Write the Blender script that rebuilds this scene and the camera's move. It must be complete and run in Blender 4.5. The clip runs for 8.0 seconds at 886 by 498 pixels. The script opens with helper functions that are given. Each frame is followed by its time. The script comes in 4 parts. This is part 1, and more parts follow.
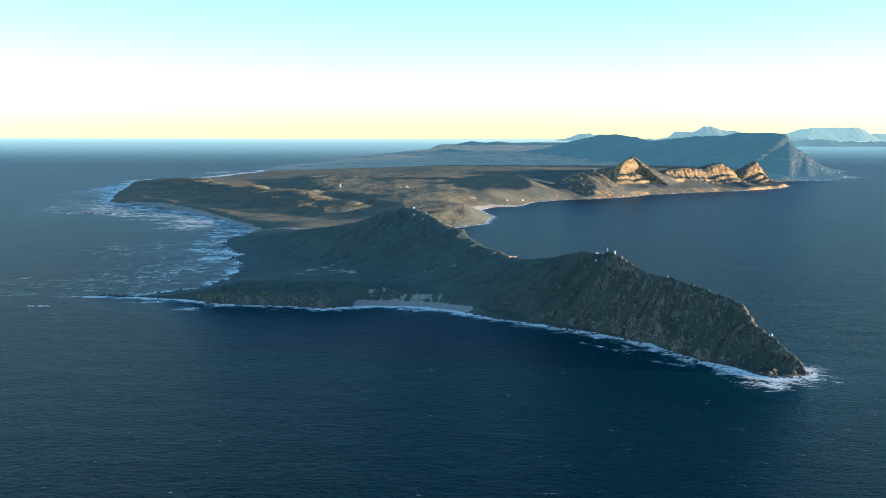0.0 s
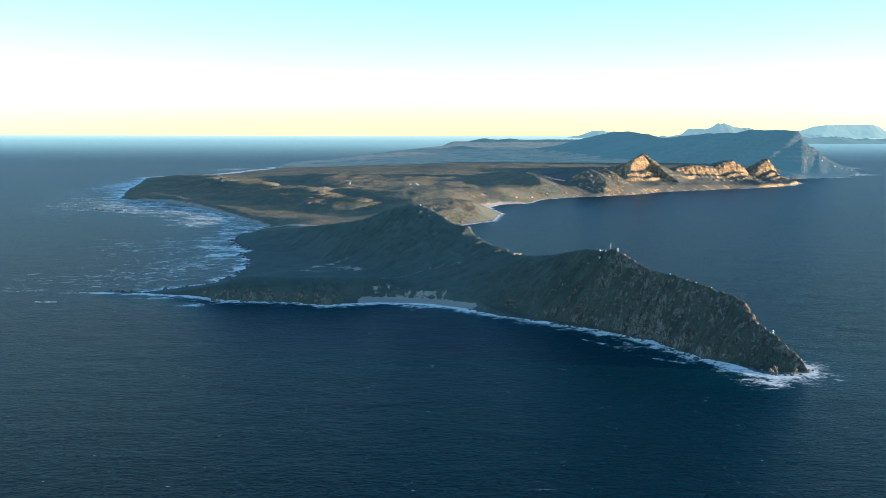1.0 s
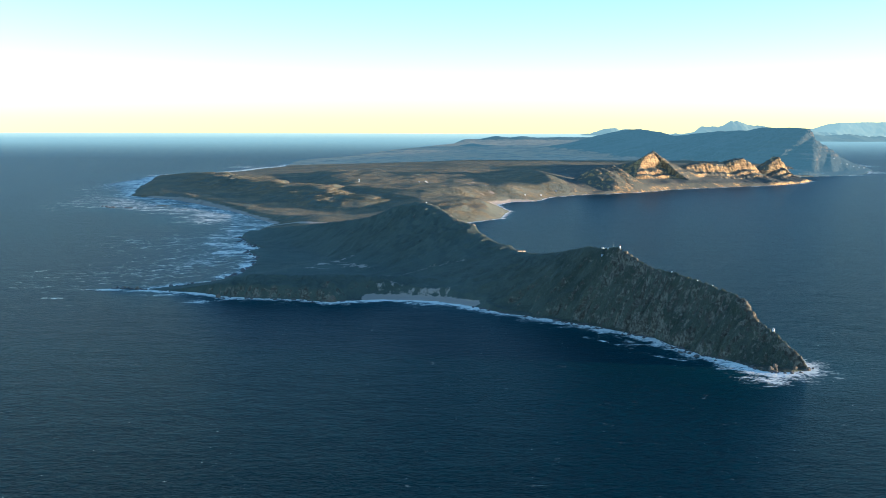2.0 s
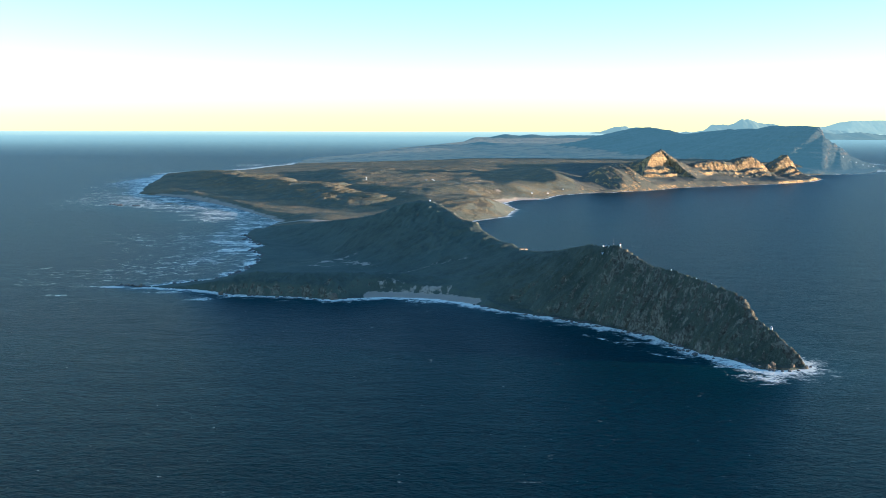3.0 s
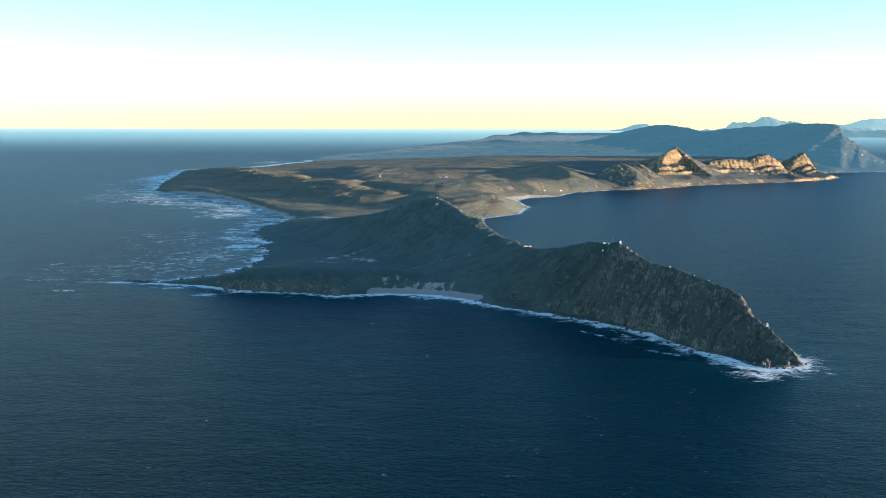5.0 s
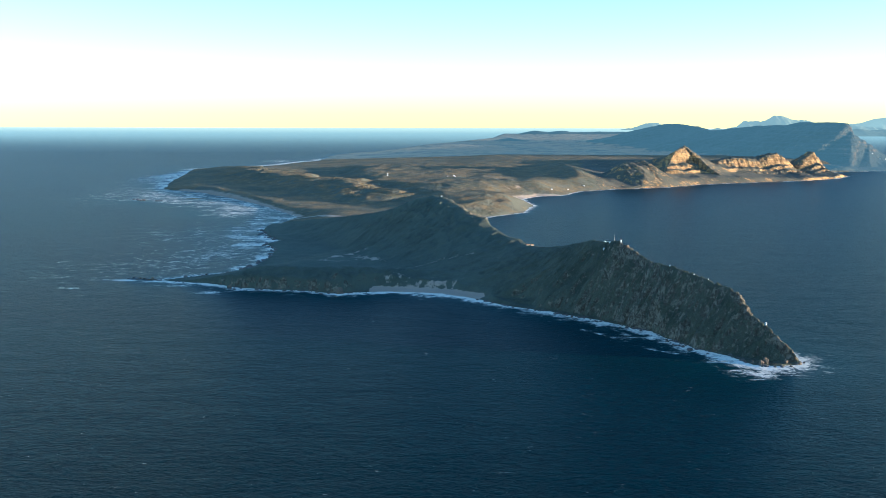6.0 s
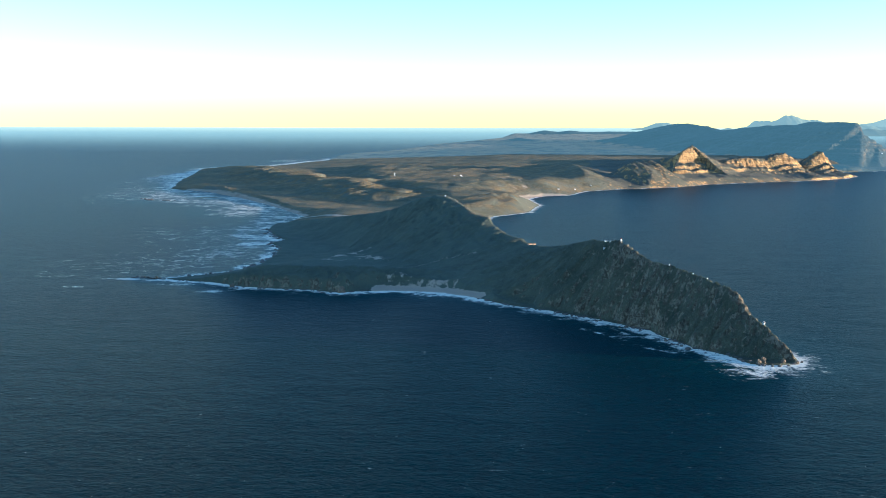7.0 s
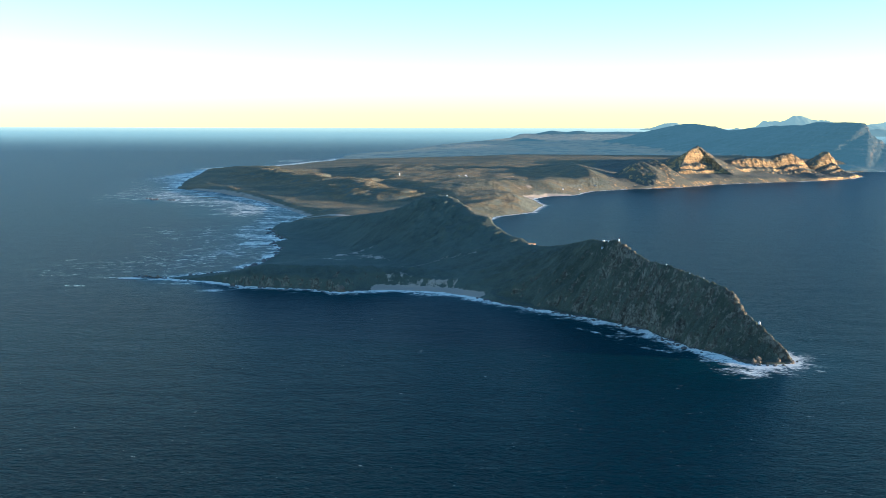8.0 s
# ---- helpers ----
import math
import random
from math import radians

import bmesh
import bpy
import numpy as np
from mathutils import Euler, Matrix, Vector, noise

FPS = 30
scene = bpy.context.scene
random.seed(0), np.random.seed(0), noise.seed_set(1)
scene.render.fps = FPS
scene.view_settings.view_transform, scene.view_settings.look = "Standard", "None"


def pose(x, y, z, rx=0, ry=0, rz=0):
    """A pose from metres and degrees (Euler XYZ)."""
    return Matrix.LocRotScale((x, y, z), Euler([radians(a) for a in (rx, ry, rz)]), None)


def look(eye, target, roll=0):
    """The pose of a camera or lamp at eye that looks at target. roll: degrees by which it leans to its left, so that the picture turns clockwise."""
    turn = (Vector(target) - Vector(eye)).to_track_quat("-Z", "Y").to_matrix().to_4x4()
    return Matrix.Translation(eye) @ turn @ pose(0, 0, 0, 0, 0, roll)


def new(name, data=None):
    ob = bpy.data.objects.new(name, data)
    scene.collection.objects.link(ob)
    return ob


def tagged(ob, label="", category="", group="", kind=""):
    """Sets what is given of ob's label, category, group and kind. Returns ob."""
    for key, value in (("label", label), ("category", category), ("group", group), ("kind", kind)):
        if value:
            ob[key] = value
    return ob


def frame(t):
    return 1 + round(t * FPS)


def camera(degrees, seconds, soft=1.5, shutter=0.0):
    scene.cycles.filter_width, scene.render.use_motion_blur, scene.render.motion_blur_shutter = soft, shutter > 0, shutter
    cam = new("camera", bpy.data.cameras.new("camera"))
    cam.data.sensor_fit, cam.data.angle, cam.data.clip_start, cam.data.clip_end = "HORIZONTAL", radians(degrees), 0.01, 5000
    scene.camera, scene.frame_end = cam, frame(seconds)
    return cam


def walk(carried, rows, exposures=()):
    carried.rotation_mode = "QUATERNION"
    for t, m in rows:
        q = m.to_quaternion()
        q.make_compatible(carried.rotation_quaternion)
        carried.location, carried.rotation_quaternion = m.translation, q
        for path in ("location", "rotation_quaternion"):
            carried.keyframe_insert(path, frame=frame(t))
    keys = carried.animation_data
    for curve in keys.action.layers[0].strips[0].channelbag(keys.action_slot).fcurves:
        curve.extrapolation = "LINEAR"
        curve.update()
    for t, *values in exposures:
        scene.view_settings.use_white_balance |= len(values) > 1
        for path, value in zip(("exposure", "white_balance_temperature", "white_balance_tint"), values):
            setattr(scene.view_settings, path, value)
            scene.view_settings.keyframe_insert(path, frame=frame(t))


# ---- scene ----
# A rocky cape at first light, seen from a helicopter. One metre here stands for ten of the
# real cape, so that the far mountains and the sea's horizon lie within the lens's reach.

# ------------------------------------------------------------------ camera
cam = camera(46.25, 8.0, soft=0.8)
ROWS = [
    (0.0, 0.000, 0.000, 66.493, -0.010, -6.820),
    (0.5, 1.673, -0.482, 66.530, 0.355, -6.899),
    (1.0, 3.351, -0.962, 66.561, 0.728, -6.981),
    (1.5, 5.035, -1.439, 66.587, 1.090, -7.047),
    (3.0, 10.118, -2.859, 66.630, 2.018, -7.212),
    (3.5, 11.824, -3.328, 66.633, 2.272, -7.241),
    (4.0, 13.534, -3.794, 66.630, 2.578, -7.282),
    (4.5, 15.250, -4.258, 66.621, 2.878, -7.314),
    (6.0, 20.430, -5.638, 66.561, 3.800, -7.411),
    (6.5, 22.168, -6.093, 66.529, 4.111, -7.423),
    (7.0, 23.911, -6.547, 66.492, 4.393, -7.420),
    (7.5, 25.659, -6.998, 66.449, 4.634, -7.421),
    (8.0, 27.412, -7.446, 66.400, 4.867, -7.409),
]
walk(cam, [(t, pose(x, y, z, 90 + pitch, -0.11, yaw)) for t, x, y, z, yaw, pitch in ROWS],
     exposures=[(0.0, 1.76, 4400, 5), (8.0, 1.76, 4400, 5)])

# ------------------------------------------------------------------ sky and sun
SUN_TURN, SUN_UP = 94.0, 4.3          # degrees to the right of +y, degrees above the horizon
world = bpy.data.worlds.new("sky")
scene.world = world
world.use_nodes = True
wt = world.node_tree
sky = wt.nodes.new("ShaderNodeTexSky")
sky.sky_type, sky.sun_disc = "NISHITA", False
sky.sun_elevation, sky.sun_rotation = radians(SUN_UP), radians(SUN_TURN)
sky.altitude, sky.air_density, sky.dust_density, sky.ozone_density = 60, 0.80, 0.0, 1.0
wt.links.new(sky.outputs["Color"], wt.nodes["Background"].inputs["Color"])
wt.nodes["Background"].inputs["Strength"].default_value = 0.13

sun_data = bpy.data.lights.new("sun", "SUN")
sun_data.energy, sun_data.angle, sun_data.color = 5.0, radians(0.53), (1.0, 0.62, 0.30)
sun = new("sun", sun_data)
sx, sy = math.sin(radians(SUN_TURN)), math.cos(radians(SUN_TURN))
sun.matrix_world = look((400 * sx, 400 * sy, 400 * math.tan(radians(SUN_UP))), (0, 0, 0))

# ------------------------------------------------------------------ noise and shape arithmetic
rng = np.random.RandomState(7)
PERM = rng.permutation(512)
GRAD = np.stack([np.cos(np.arange(512) * 2.39996), np.sin(np.arange(512) * 2.39996)], 1)


def gnoise(x, y):
    """Gradient noise, about -1 to 1."""
    xi, yi = np.floor(x).astype(int), np.floor(y).astype(int)
    fx, fy = x - xi, y - yi
    u, v = fx * fx * fx * (fx * (fx * 6 - 15) + 10), fy * fy * fy * (fy * (fy * 6 - 15) + 10)

    def corner(i, j):
        g = GRAD[PERM[(PERM[(xi + i) & 511] + yi + j) & 511]]
        return g[..., 0] * (fx - i) + g[..., 1] * (fy - j)

    a, b, c, d = corner(0, 0), corner(1, 0), corner(0, 1), corner(1, 1)
    return 1.4 * ((a + (b - a) * u) + ((c + (d - c) * u) - (a + (b - a) * u)) * v)


def fbm(x, y, size, octaves=4, ridged=False):
    total, amp, norm = 0.0, 1.0, 0.0
    for k in range(octaves):
        f = 2.03 ** k / size
        n = gnoise(x * f + 17.3 * k, y * f - 9.1 * k)
        total = total + amp * ((1 - 2 * np.abs(n)) if ridged else n)
        norm += amp
        amp *= 0.5
    return total / norm


def smooth(a, b, x):
    t = np.clip((x - a) / (b - a), 0, 1)
    return t * t * (3 - 2 * t)


def along(x, y, line):
    """Nearest place on a line of (x, y, values...): distance, side (left is +1), length along, values."""
    line = np.array(line, float)
    best = np.full(x.shape, 1e18)
    side, run = np.zeros(x.shape), np.zeros(x.shape)
    vals = np.zeros(x.shape + (line.shape[1] - 2,))
    start = 0.0
    for a, b in zip(line[:-1], line[1:]):
        dx, dy = b[0] - a[0], b[1] - a[1]
        length = math.hypot(dx, dy)
        t = np.clip(((x - a[0]) * dx + (y - a[1]) * dy) / length ** 2, 0, 1)
        ex, ey = x - a[0] - t * dx, y - a[1] - t * dy
        d = ex * ex + ey * ey
        near = d < best
        best = np.where(near, d, best)
        side = np.where(near, np.sign(dx * (y - a[1]) - dy * (x - a[0])), side)
        run = np.where(near, start + t * length, run)
        if vals.shape[-1]:
            vals = np.where(near[..., None], a[2:] + t[..., None] * (b[2:] - a[2:]), vals)
        start += length
    return np.sqrt(best), side, run, vals


def inside(x, y, poly):
    hit = np.zeros(x.shape, bool)
    for (ax, ay), (bx, by) in zip(poly, poly[1:] + poly[:1]):
        if ay == by:
            continue
        cross = ((ay > y) != (by > y)) & (x < (bx - ax) * (y - ay) / (by - ay) + ax)
        hit ^= cross
    return hit


# ------------------------------------------------------------------ the plan of the cape
SOUTH_COAST = [(98, 273), (92, 270), (86, 271), (83, 278), (79, 285), (74, 290), (70, 297), (64, 313), (56, 321),
               (49, 330), (40, 337), (34, 343), (22, 351), (13, 360), (5, 368), (-5, 376), (-18, 378), (-30, 379),
               (-43, 373), (-55, 378), (-70, 380), (-83, 382), (-95, 391), (-119, 398)]
WEST_COAST = [(-114, 403), (-97, 420), (-92, 440), (-92, 468), (-95, 495), (-105, 515), (-99, 528), (-112, 549),
              (-122, 580), (-125, 610), (-120, 655), (-139, 672), (-158, 700), (-188, 742), (-222, 757), (-250, 772),
              (-264, 802), (-272, 850), (-288, 895), (-303, 950),
              (-321, 1026), (-338, 1120), (-364, 1225), (-345, 1268), (-304, 1296), (-288, 1345), (-280, 1400), (-262, 1465), (-260, 1530),
              (-268, 1620), (-266, 1720), (-218, 1850),
              (-120, 2300), (-40, 2700), (-20, 3300)]
EAST_COAST = [(760, 3300), (680, 2400), (610, 1800), (570, 1550), (545, 1400), (492, 1292), (400, 1240), (368, 1190),
              (384, 1150), (357, 1108), (299, 1062), (232, 1025), (199, 1001), (165, 961), (110, 930), (80, 902),
              (60, 853), (42, 846), (28, 813), (36, 752), (29, 703), (6, 670), (-1, 640), (-4, 600), (4, 560),
              (13, 530), (12, 505), (12, 485), (16, 466), (22, 448), (29, 434), (35, 416), (43, 398), (50, 380), (58, 362),
              (64, 350), (68, 338), (73, 329), (78, 320), (85, 308), (90, 297), (94, 287), (99, 279)]
COAST = SOUTH_COAST + WEST_COAST + EAST_COAST


def coast_distance(x, y):
    """Distance to the shore, land positive, with a ragged line."""
    far = smooth(500, 1200, y)
    wx = x + (1.6 + 5 * far) * fbm(x, y, 9 + 40 * far, 3) + 0.5 * fbm(x + 50, y, 2.3, 2)
    wy = y + (1.6 + 5 * far) * fbm(x + 91, y + 37, 9 + 40 * far, 3) + 0.5 * fbm(x, y + 77, 2.3, 2)
    knob = smooth(-98, -84, x) * smooth(-20, -36, x) * smooth(410, 395, y)
    wy = wy - 2.6 * knob * fbm(x, y * 0.3, 11, 3)
    d = along(wx, wy, COAST + COAST[:1])[0]
    return np.where(inside(wx, wy, COAST), d, -d)


# ridges: (x, y, height, foot to the left, foot to the right) along the way
POINT_RIDGE = [(28.5, 414, 12.2, 8, 62), (36, 394, 15.7, 8, 48), (41, 381, 17.9, 8, 41), (44.5, 373, 19.9, 8, 36),
               (49, 361, 22.3, 8, 28), (53, 350, 22.7, 8, 20), (56.7, 341.2, 24.2, 7, 15.5), (57.7, 339.4, 22.9, 7, 14.8),
               (62.2, 331.5, 20.9, 7, 13), (65.6, 325.6, 19, 7, 12), (70, 319, 19.3, 7, 12.5), (75.7, 308, 18.2, 7, 13),
               (80, 301, 17.2, 7, 13), (84, 294, 16.1, 6, 12.5), (85.9, 291, 14.7, 5, 12.5), (87.3, 288.4, 10.4, 4.5, 12),
               (91, 281.8, 8.1, 4.5, 9), (94.5, 277.8, 4.5, 4, 7), (98, 273.6, 0.9, 3, 4)]
PEAK_RIDGE = [(28.3, 414.2, 12.2, 70, 8), (23.5, 424, 14.6, 70, 8), (18, 436, 15.2, 72, 8), (11, 450, 18.3, 75, 8),
              (8.2, 456, 20.8, 75, 8), (3.2, 466.5, 20.6, 76, 9), (-2, 477.5, 22.7, 76, 11), (-5, 484, 24.1, 76, 13),
              (-9.2, 492.5, 25.4, 75, 18), (-14, 502.5, 26.4, 70, 28), (-19, 507, 26.1, 62, 40), (-26, 515, 24.4, 56, 45),
              (-32, 521, 22, 52, 45), (-39, 527, 18.6, 50, 40), (-48, 537, 15.5, 45, 40), (-60, 549, 12.8, 40, 35),
              (-83, 572, 8.1, 40, 35), (-105, 595, 4, 30, 30)]
CAPE_HILL = [(-108, 398, 0.6, 6, 6), (-96, 396, 1.6, 8, 8), (-86, 392.5, 2.9, 10, 12), (-83, 392, 4.2, 16, 13),
             (-76, 391.5, 5.6, 24, 15), (-70, 391, 5.4, 24, 15), (-61, 390, 5.3, 24, 15), (-46, 389, 5.8, 26, 17),
             (-38, 390, 5.9, 26, 15), (-30, 392, 5.0, 26, 15), (-18, 396, 4.6, 26, 14), (-6, 394, 4.8, 26, 14),
             (8, 386, 6, 26, 14)]
HEAD_HILL = [(-354, 1207, 1.5, 40, 40), (-330, 1191, 5.2, 60, 60), (-304, 1180, 6.4, 70, 70), (-261, 1160, 6, 80, 80),
             (-200, 1100, 6, 80, 80)]
WEST_RISE = [(-74, 756, 7.5, 50, 60), (-90, 797, 10.2, 66, 70), (-124, 852, 11.6, 70, 80), (-166, 909, 12.0, 72, 90), (-215, 985, 11.2, 70, 90),
             (-258, 1075, 9.8, 64, 90), (-296, 1150, 7.4, 55, 70)]
# the line where the plateau breaks off towards the western shore
PLATEAU_EDGE = [(-190, 1700), (-165, 1250), (-145, 1100), (-128, 956), (-105, 899), (-79, 849), (-54, 769), (-40, 640)]
# A ridge added, mostly hidden behind the peak, to shade the lowland west of it.
SHADE_RIDGE = [(-8, 612, 6.5, 45, 8), (-9, 640, 8.5, 45, 8), (-3, 672, 9.5, 50, 9), (4, 703, 9, 50, 14)]
SPIT_HILL = [(-25, 718, 6, 25, 20), (-8, 725, 9, 25, 20), (2, 729, 10.9, 25, 20), (14, 733, 10.4, 25, 20),
             (27, 737, 8, 15, 14), (33, 742, 2.5, 8, 8)]
EAST_HILL = [(52, 1190, 9, 70, 70), (66, 1110, 13.5, 60, 70), (74, 1050, 16.4, 55, 70), (79, 995, 16, 50, 70), (83, 950, 12.5, 42, 60),
             (87, 912, 6, 30, 40)]
TWIN_HILL = [(112, 980, 10, 60, 60), (121, 986, 18, 60, 68), (131, 994, 22.6, 60, 78), (136, 998, 20, 60, 78),
             (145, 1005, 23.8, 60, 82), (154, 1012, 14, 60, 75)]
CONE_SPUR = [(197, 1080, 30.5, 14, 60), (188, 1092, 27, 20, 60), (180, 1103, 22.6, 34, 60), (168, 1120, 19, 70, 70),
             (136, 1162, 16.8, 110, 80), (108, 1200, 14.6, 120, 80), (78, 1242, 12, 120, 80), (46, 1286, 9.5, 120, 80),
             (-18, 1375, 7, 100, 80)]
CONE_HILL = [(170, 1061, 4, 40, 112), (175.5, 1064.3, 7.4, 40, 112), (178.2, 1066, 14, 40, 112), (181.5, 1068.2, 21, 40, 112),
             (186.5, 1071.5, 29.5, 40, 112), (191, 1074.3, 32.0, 40, 112), (196, 1077.4, 32.4, 40, 112), (200, 1080.2, 29.5, 40, 112),
             (206, 1084.5, 23, 40, 112), (214, 1089.8, 17, 50, 112), (222, 1095, 12, 60, 112)]
CLIFF_CHAIN = [(207, 1086, 22.4, 60, 91), (221, 1094, 10.5, 60, 98), (231, 1100, 18.3, 60, 110), (251, 1112, 22, 60, 114),
               (269, 1123, 21, 60, 114), (280, 1129, 19, 60, 114), (290, 1135, 24.8, 60, 114), (305, 1144, 25.1, 60, 114),
               (316, 1151, 18, 60, 110), (324, 1156, 8.5, 50, 104), (335, 1162, 18, 50, 104), (350, 1172, 26, 50, 98),
               (358, 1176, 20.4, 45, 78), (364, 1179, 10.8, 40, 52), (378, 1188, 1.5, 30, 32)]
GREAT_RANGE = [(552, 1436, 3, 60, 50), (537, 1442, 8.5, 80, 55), (519, 1446, 16, 100, 60), (505.5, 1450, 27.4, 140, 70), (494.5, 1455, 35, 160, 80),
               (485, 1458, 42.7, 170, 90), (480.8, 1462, 49.6, 170, 120), (480, 1472, 54.2, 180, 125), (477, 1536, 56.4, 220, 130),
               (468, 1580, 54.8, 240, 120), (463.5, 1612, 56.3, 250, 120), (461, 1653, 51.6, 260, 120), (432, 1765, 47.6, 270, 130),
               (418, 1866, 43.4, 270, 130), (401, 1940, 37.3, 270, 130), (395, 2011, 37.2, 270, 130), (386, 2093, 42.7, 270, 130),
               (364, 2181, 47.4, 270, 130), (354, 2317, 44.9, 260, 130), (343, 2380, 33, 220, 120), (326, 2480, 12, 180, 100)]
FAR_HILLS = [(26, 3060, 3, 80, 80), (87, 3114, 18.3, 120, 120), (128, 3114, 14.2, 120, 120), (161, 3114, 18.4, 120, 120),
             (212, 3114, 14, 130, 130), (280, 3114, 15.6, 130, 130), (364, 3114, 15.6, 130, 130), (450, 3114, 6, 100, 100)]
LOW_HILLS = [(-110, 2290, 2, 40, 40), (-43, 2300, 5.5, 70, 70), (13, 2300, 14.6, 80, 80), (60, 2300, 9, 90, 90),
             (144, 2300, 7, 90, 90)]


CLIFF_DROP = ((0, 0.02, 0.05, 0.085, 0.15, 0.18, 0.26, 0.28, 1), (1, 0.98, 0.80, 0.53, 0.48, 0.36, 0.33, 0.25, 0))


def ridge(x, y, line, k_left=1.0, k_right=1.0, gully=0.0, pitch=6.0, rough=0.06, cliff=False, jag=0.0, crop=0.0):
    d, side, run, v = along(x, y, line)
    foot = np.where(side > 0, v[..., 1], v[..., 2])
    u = np.sqrt((d / foot) ** 2 + 0.0012) - 0.0346
    if gully:
        cut = fbm(run + 0.25 * d, d * 0.22 + 40 * side, pitch, 4, ridged=True)
        u = u * (1 + gully * cut * smooth(0.03, 0.35, u)) + 0.02 * gully * fbm(x, y, pitch * .2, 3)
    k = np.where(side > 0, k_left, k_right)
    fall = np.clip(1 - u, 0, 1) ** k
    if cliff:
        fall = np.where(side < 0, np.interp(u, *CLIFF_DROP), fall)
    top = v[..., 0] + jag * (0.8 * fbm(run, run * 0, pitch * 0.7, 4) + 0.7 * fbm(run + 300, d * 0.3, pitch * 0.2, 3))
    grain = 1 + rough * fbm(x, y, pitch * 0.35, 3) * smooth(0.0, 0.05, u)
    if crop:    # one even wall, its steep flanks cut edge-on to fit the camera's view
        flank = x - 0.16 * y + 0.9 * fbm(x, y, 5, 3)
        top = np.interp(flank, [p[0] - 0.16 * p[1] for p in line], [p[2] for p in line])
        return np.minimum(crop * fall * grain, top)
    return top * fall * grain


def bare_rock(x, y):
    """Where ribs stand proud of the scrub: above 0 on the ribs and ledges, below in the gullies."""
    total = np.full(x.shape, -0.1)
    for line, pitch, side_kept in ((POINT_RIDGE, 8.0, -1), (CAPE_HILL, 10.0, -1), (PEAK_RIDGE, 12.0, 1)):
        d, side, run, v = along(x, y, line)
        cut = fbm(run + 0.25 * d, d * 0.22 + 40 * side, pitch, 4, ridged=True)
        band = 0.5 * fbm(run * 0.15, d * 1.2, 3.5, 3)
        here = ((side == side_kept) | (line is PEAK_RIDGE)) * smooth(1.1, 0.9, d / np.where(side > 0, v[..., 1], v[..., 2]))
        value = (1.7 if line is CAPE_HILL else 1.0) * (0.9 * (0.42 - cut) + band)
        if line is PEAK_RIDGE:
            value = value + 0.5 * (side < 0)
        if line is POINT_RIDGE:
            down = d / v[..., 2]
            ribs = fbm(run + 0.15 * d, d * 0.25, 2.2, 4, ridged=True)
            patch = fbm(run, d, 13, 3) + 0.75 * smooth(0.62, 0.30, down) - 0.1
            foot = smooth(0.66, 0.86, down + 0.1 * fbm(run, d, 6, 3))
            value = 1.5 * np.clip(0.4 + 1.4 * patch, 0, 1) * (ribs - 0.30) + foot * (0.35 + 0.9 * (ribs - 0.3)) - 0.2
        total = np.where(here > 0, value, total)
    total = np.maximum(total, 1.1 * crags(x, y)[1])
    return np.clip(total, -1, 1)


def terrace(z, x, y, step, amount, wobble):
    """Bedded rock: risers and ledges of about one step, tilted a little."""
    w = z + wobble * fbm(x, y, step * 14, 2)
    q = w / step
    f = q - np.floor(q)
    return z + amount * step * (smooth(0.25, 0.75, f) - f)


BEACH = [(6, 369), (-5, 376), (-18, 378), (-28, 379)]
BAY_BEACH = [(-118, 657), (-133, 688), (-165, 747), (-199, 802), (-241, 859), (-268, 880)]
EAST_BEACH = [(28, 813), (42, 846), (60, 853)]


# buttresses of the low western hill: foot x, top x, height, half width
BUTTRESSES = [(-88, -85, 3.6, 3.0), (-81, -79, 4.4, 3.0), (-73.5, -73, 5.6, 3.4), (-65, -66, 5.4, 3.2), (-58, -58.5, 5.9, 3.4),
              (-50.5, -51, 5.6, 3.0), (-43.3, -44.5, 6.3, 3.6), (-36, -37, 5.8, 3.6), (-29, -30, 5.2, 3.2)]


def buttresses(x, y):
    total = np.zeros(x.shape)
    for foot, top, high, wide in BUTTRESSES:
        shore = float(np.interp(foot, [p[0] for p in SOUTH_COAST[::-1]], [p[1] for p in SOUTH_COAST[::-1]]))
        line = [(top, shore + 15, high, wide * 1.6, wide * 1.6), (top, shore + 8, high * 0.98, wide * 1.2, wide * 1.2),
                (foot, shore + 4, high * 0.72, wide, wide), (foot, shore + 0.5, high * 0.25, wide * 0.8, wide * 0.8)]
        near = (np.abs(x - foot) < 16) & (np.abs(y - shore) < 34)
        if near.any():
            px, py = x[near] + 0.8 * fbm(x[near], y[near], 4, 3), y[near]
            d, side, run, v = along(px, py, line)
            total[near] = np.maximum(total[near], v[..., 0] * np.clip(1 - (d / v[..., 1]) ** 2, 0, 1) ** 0.8)
    return total


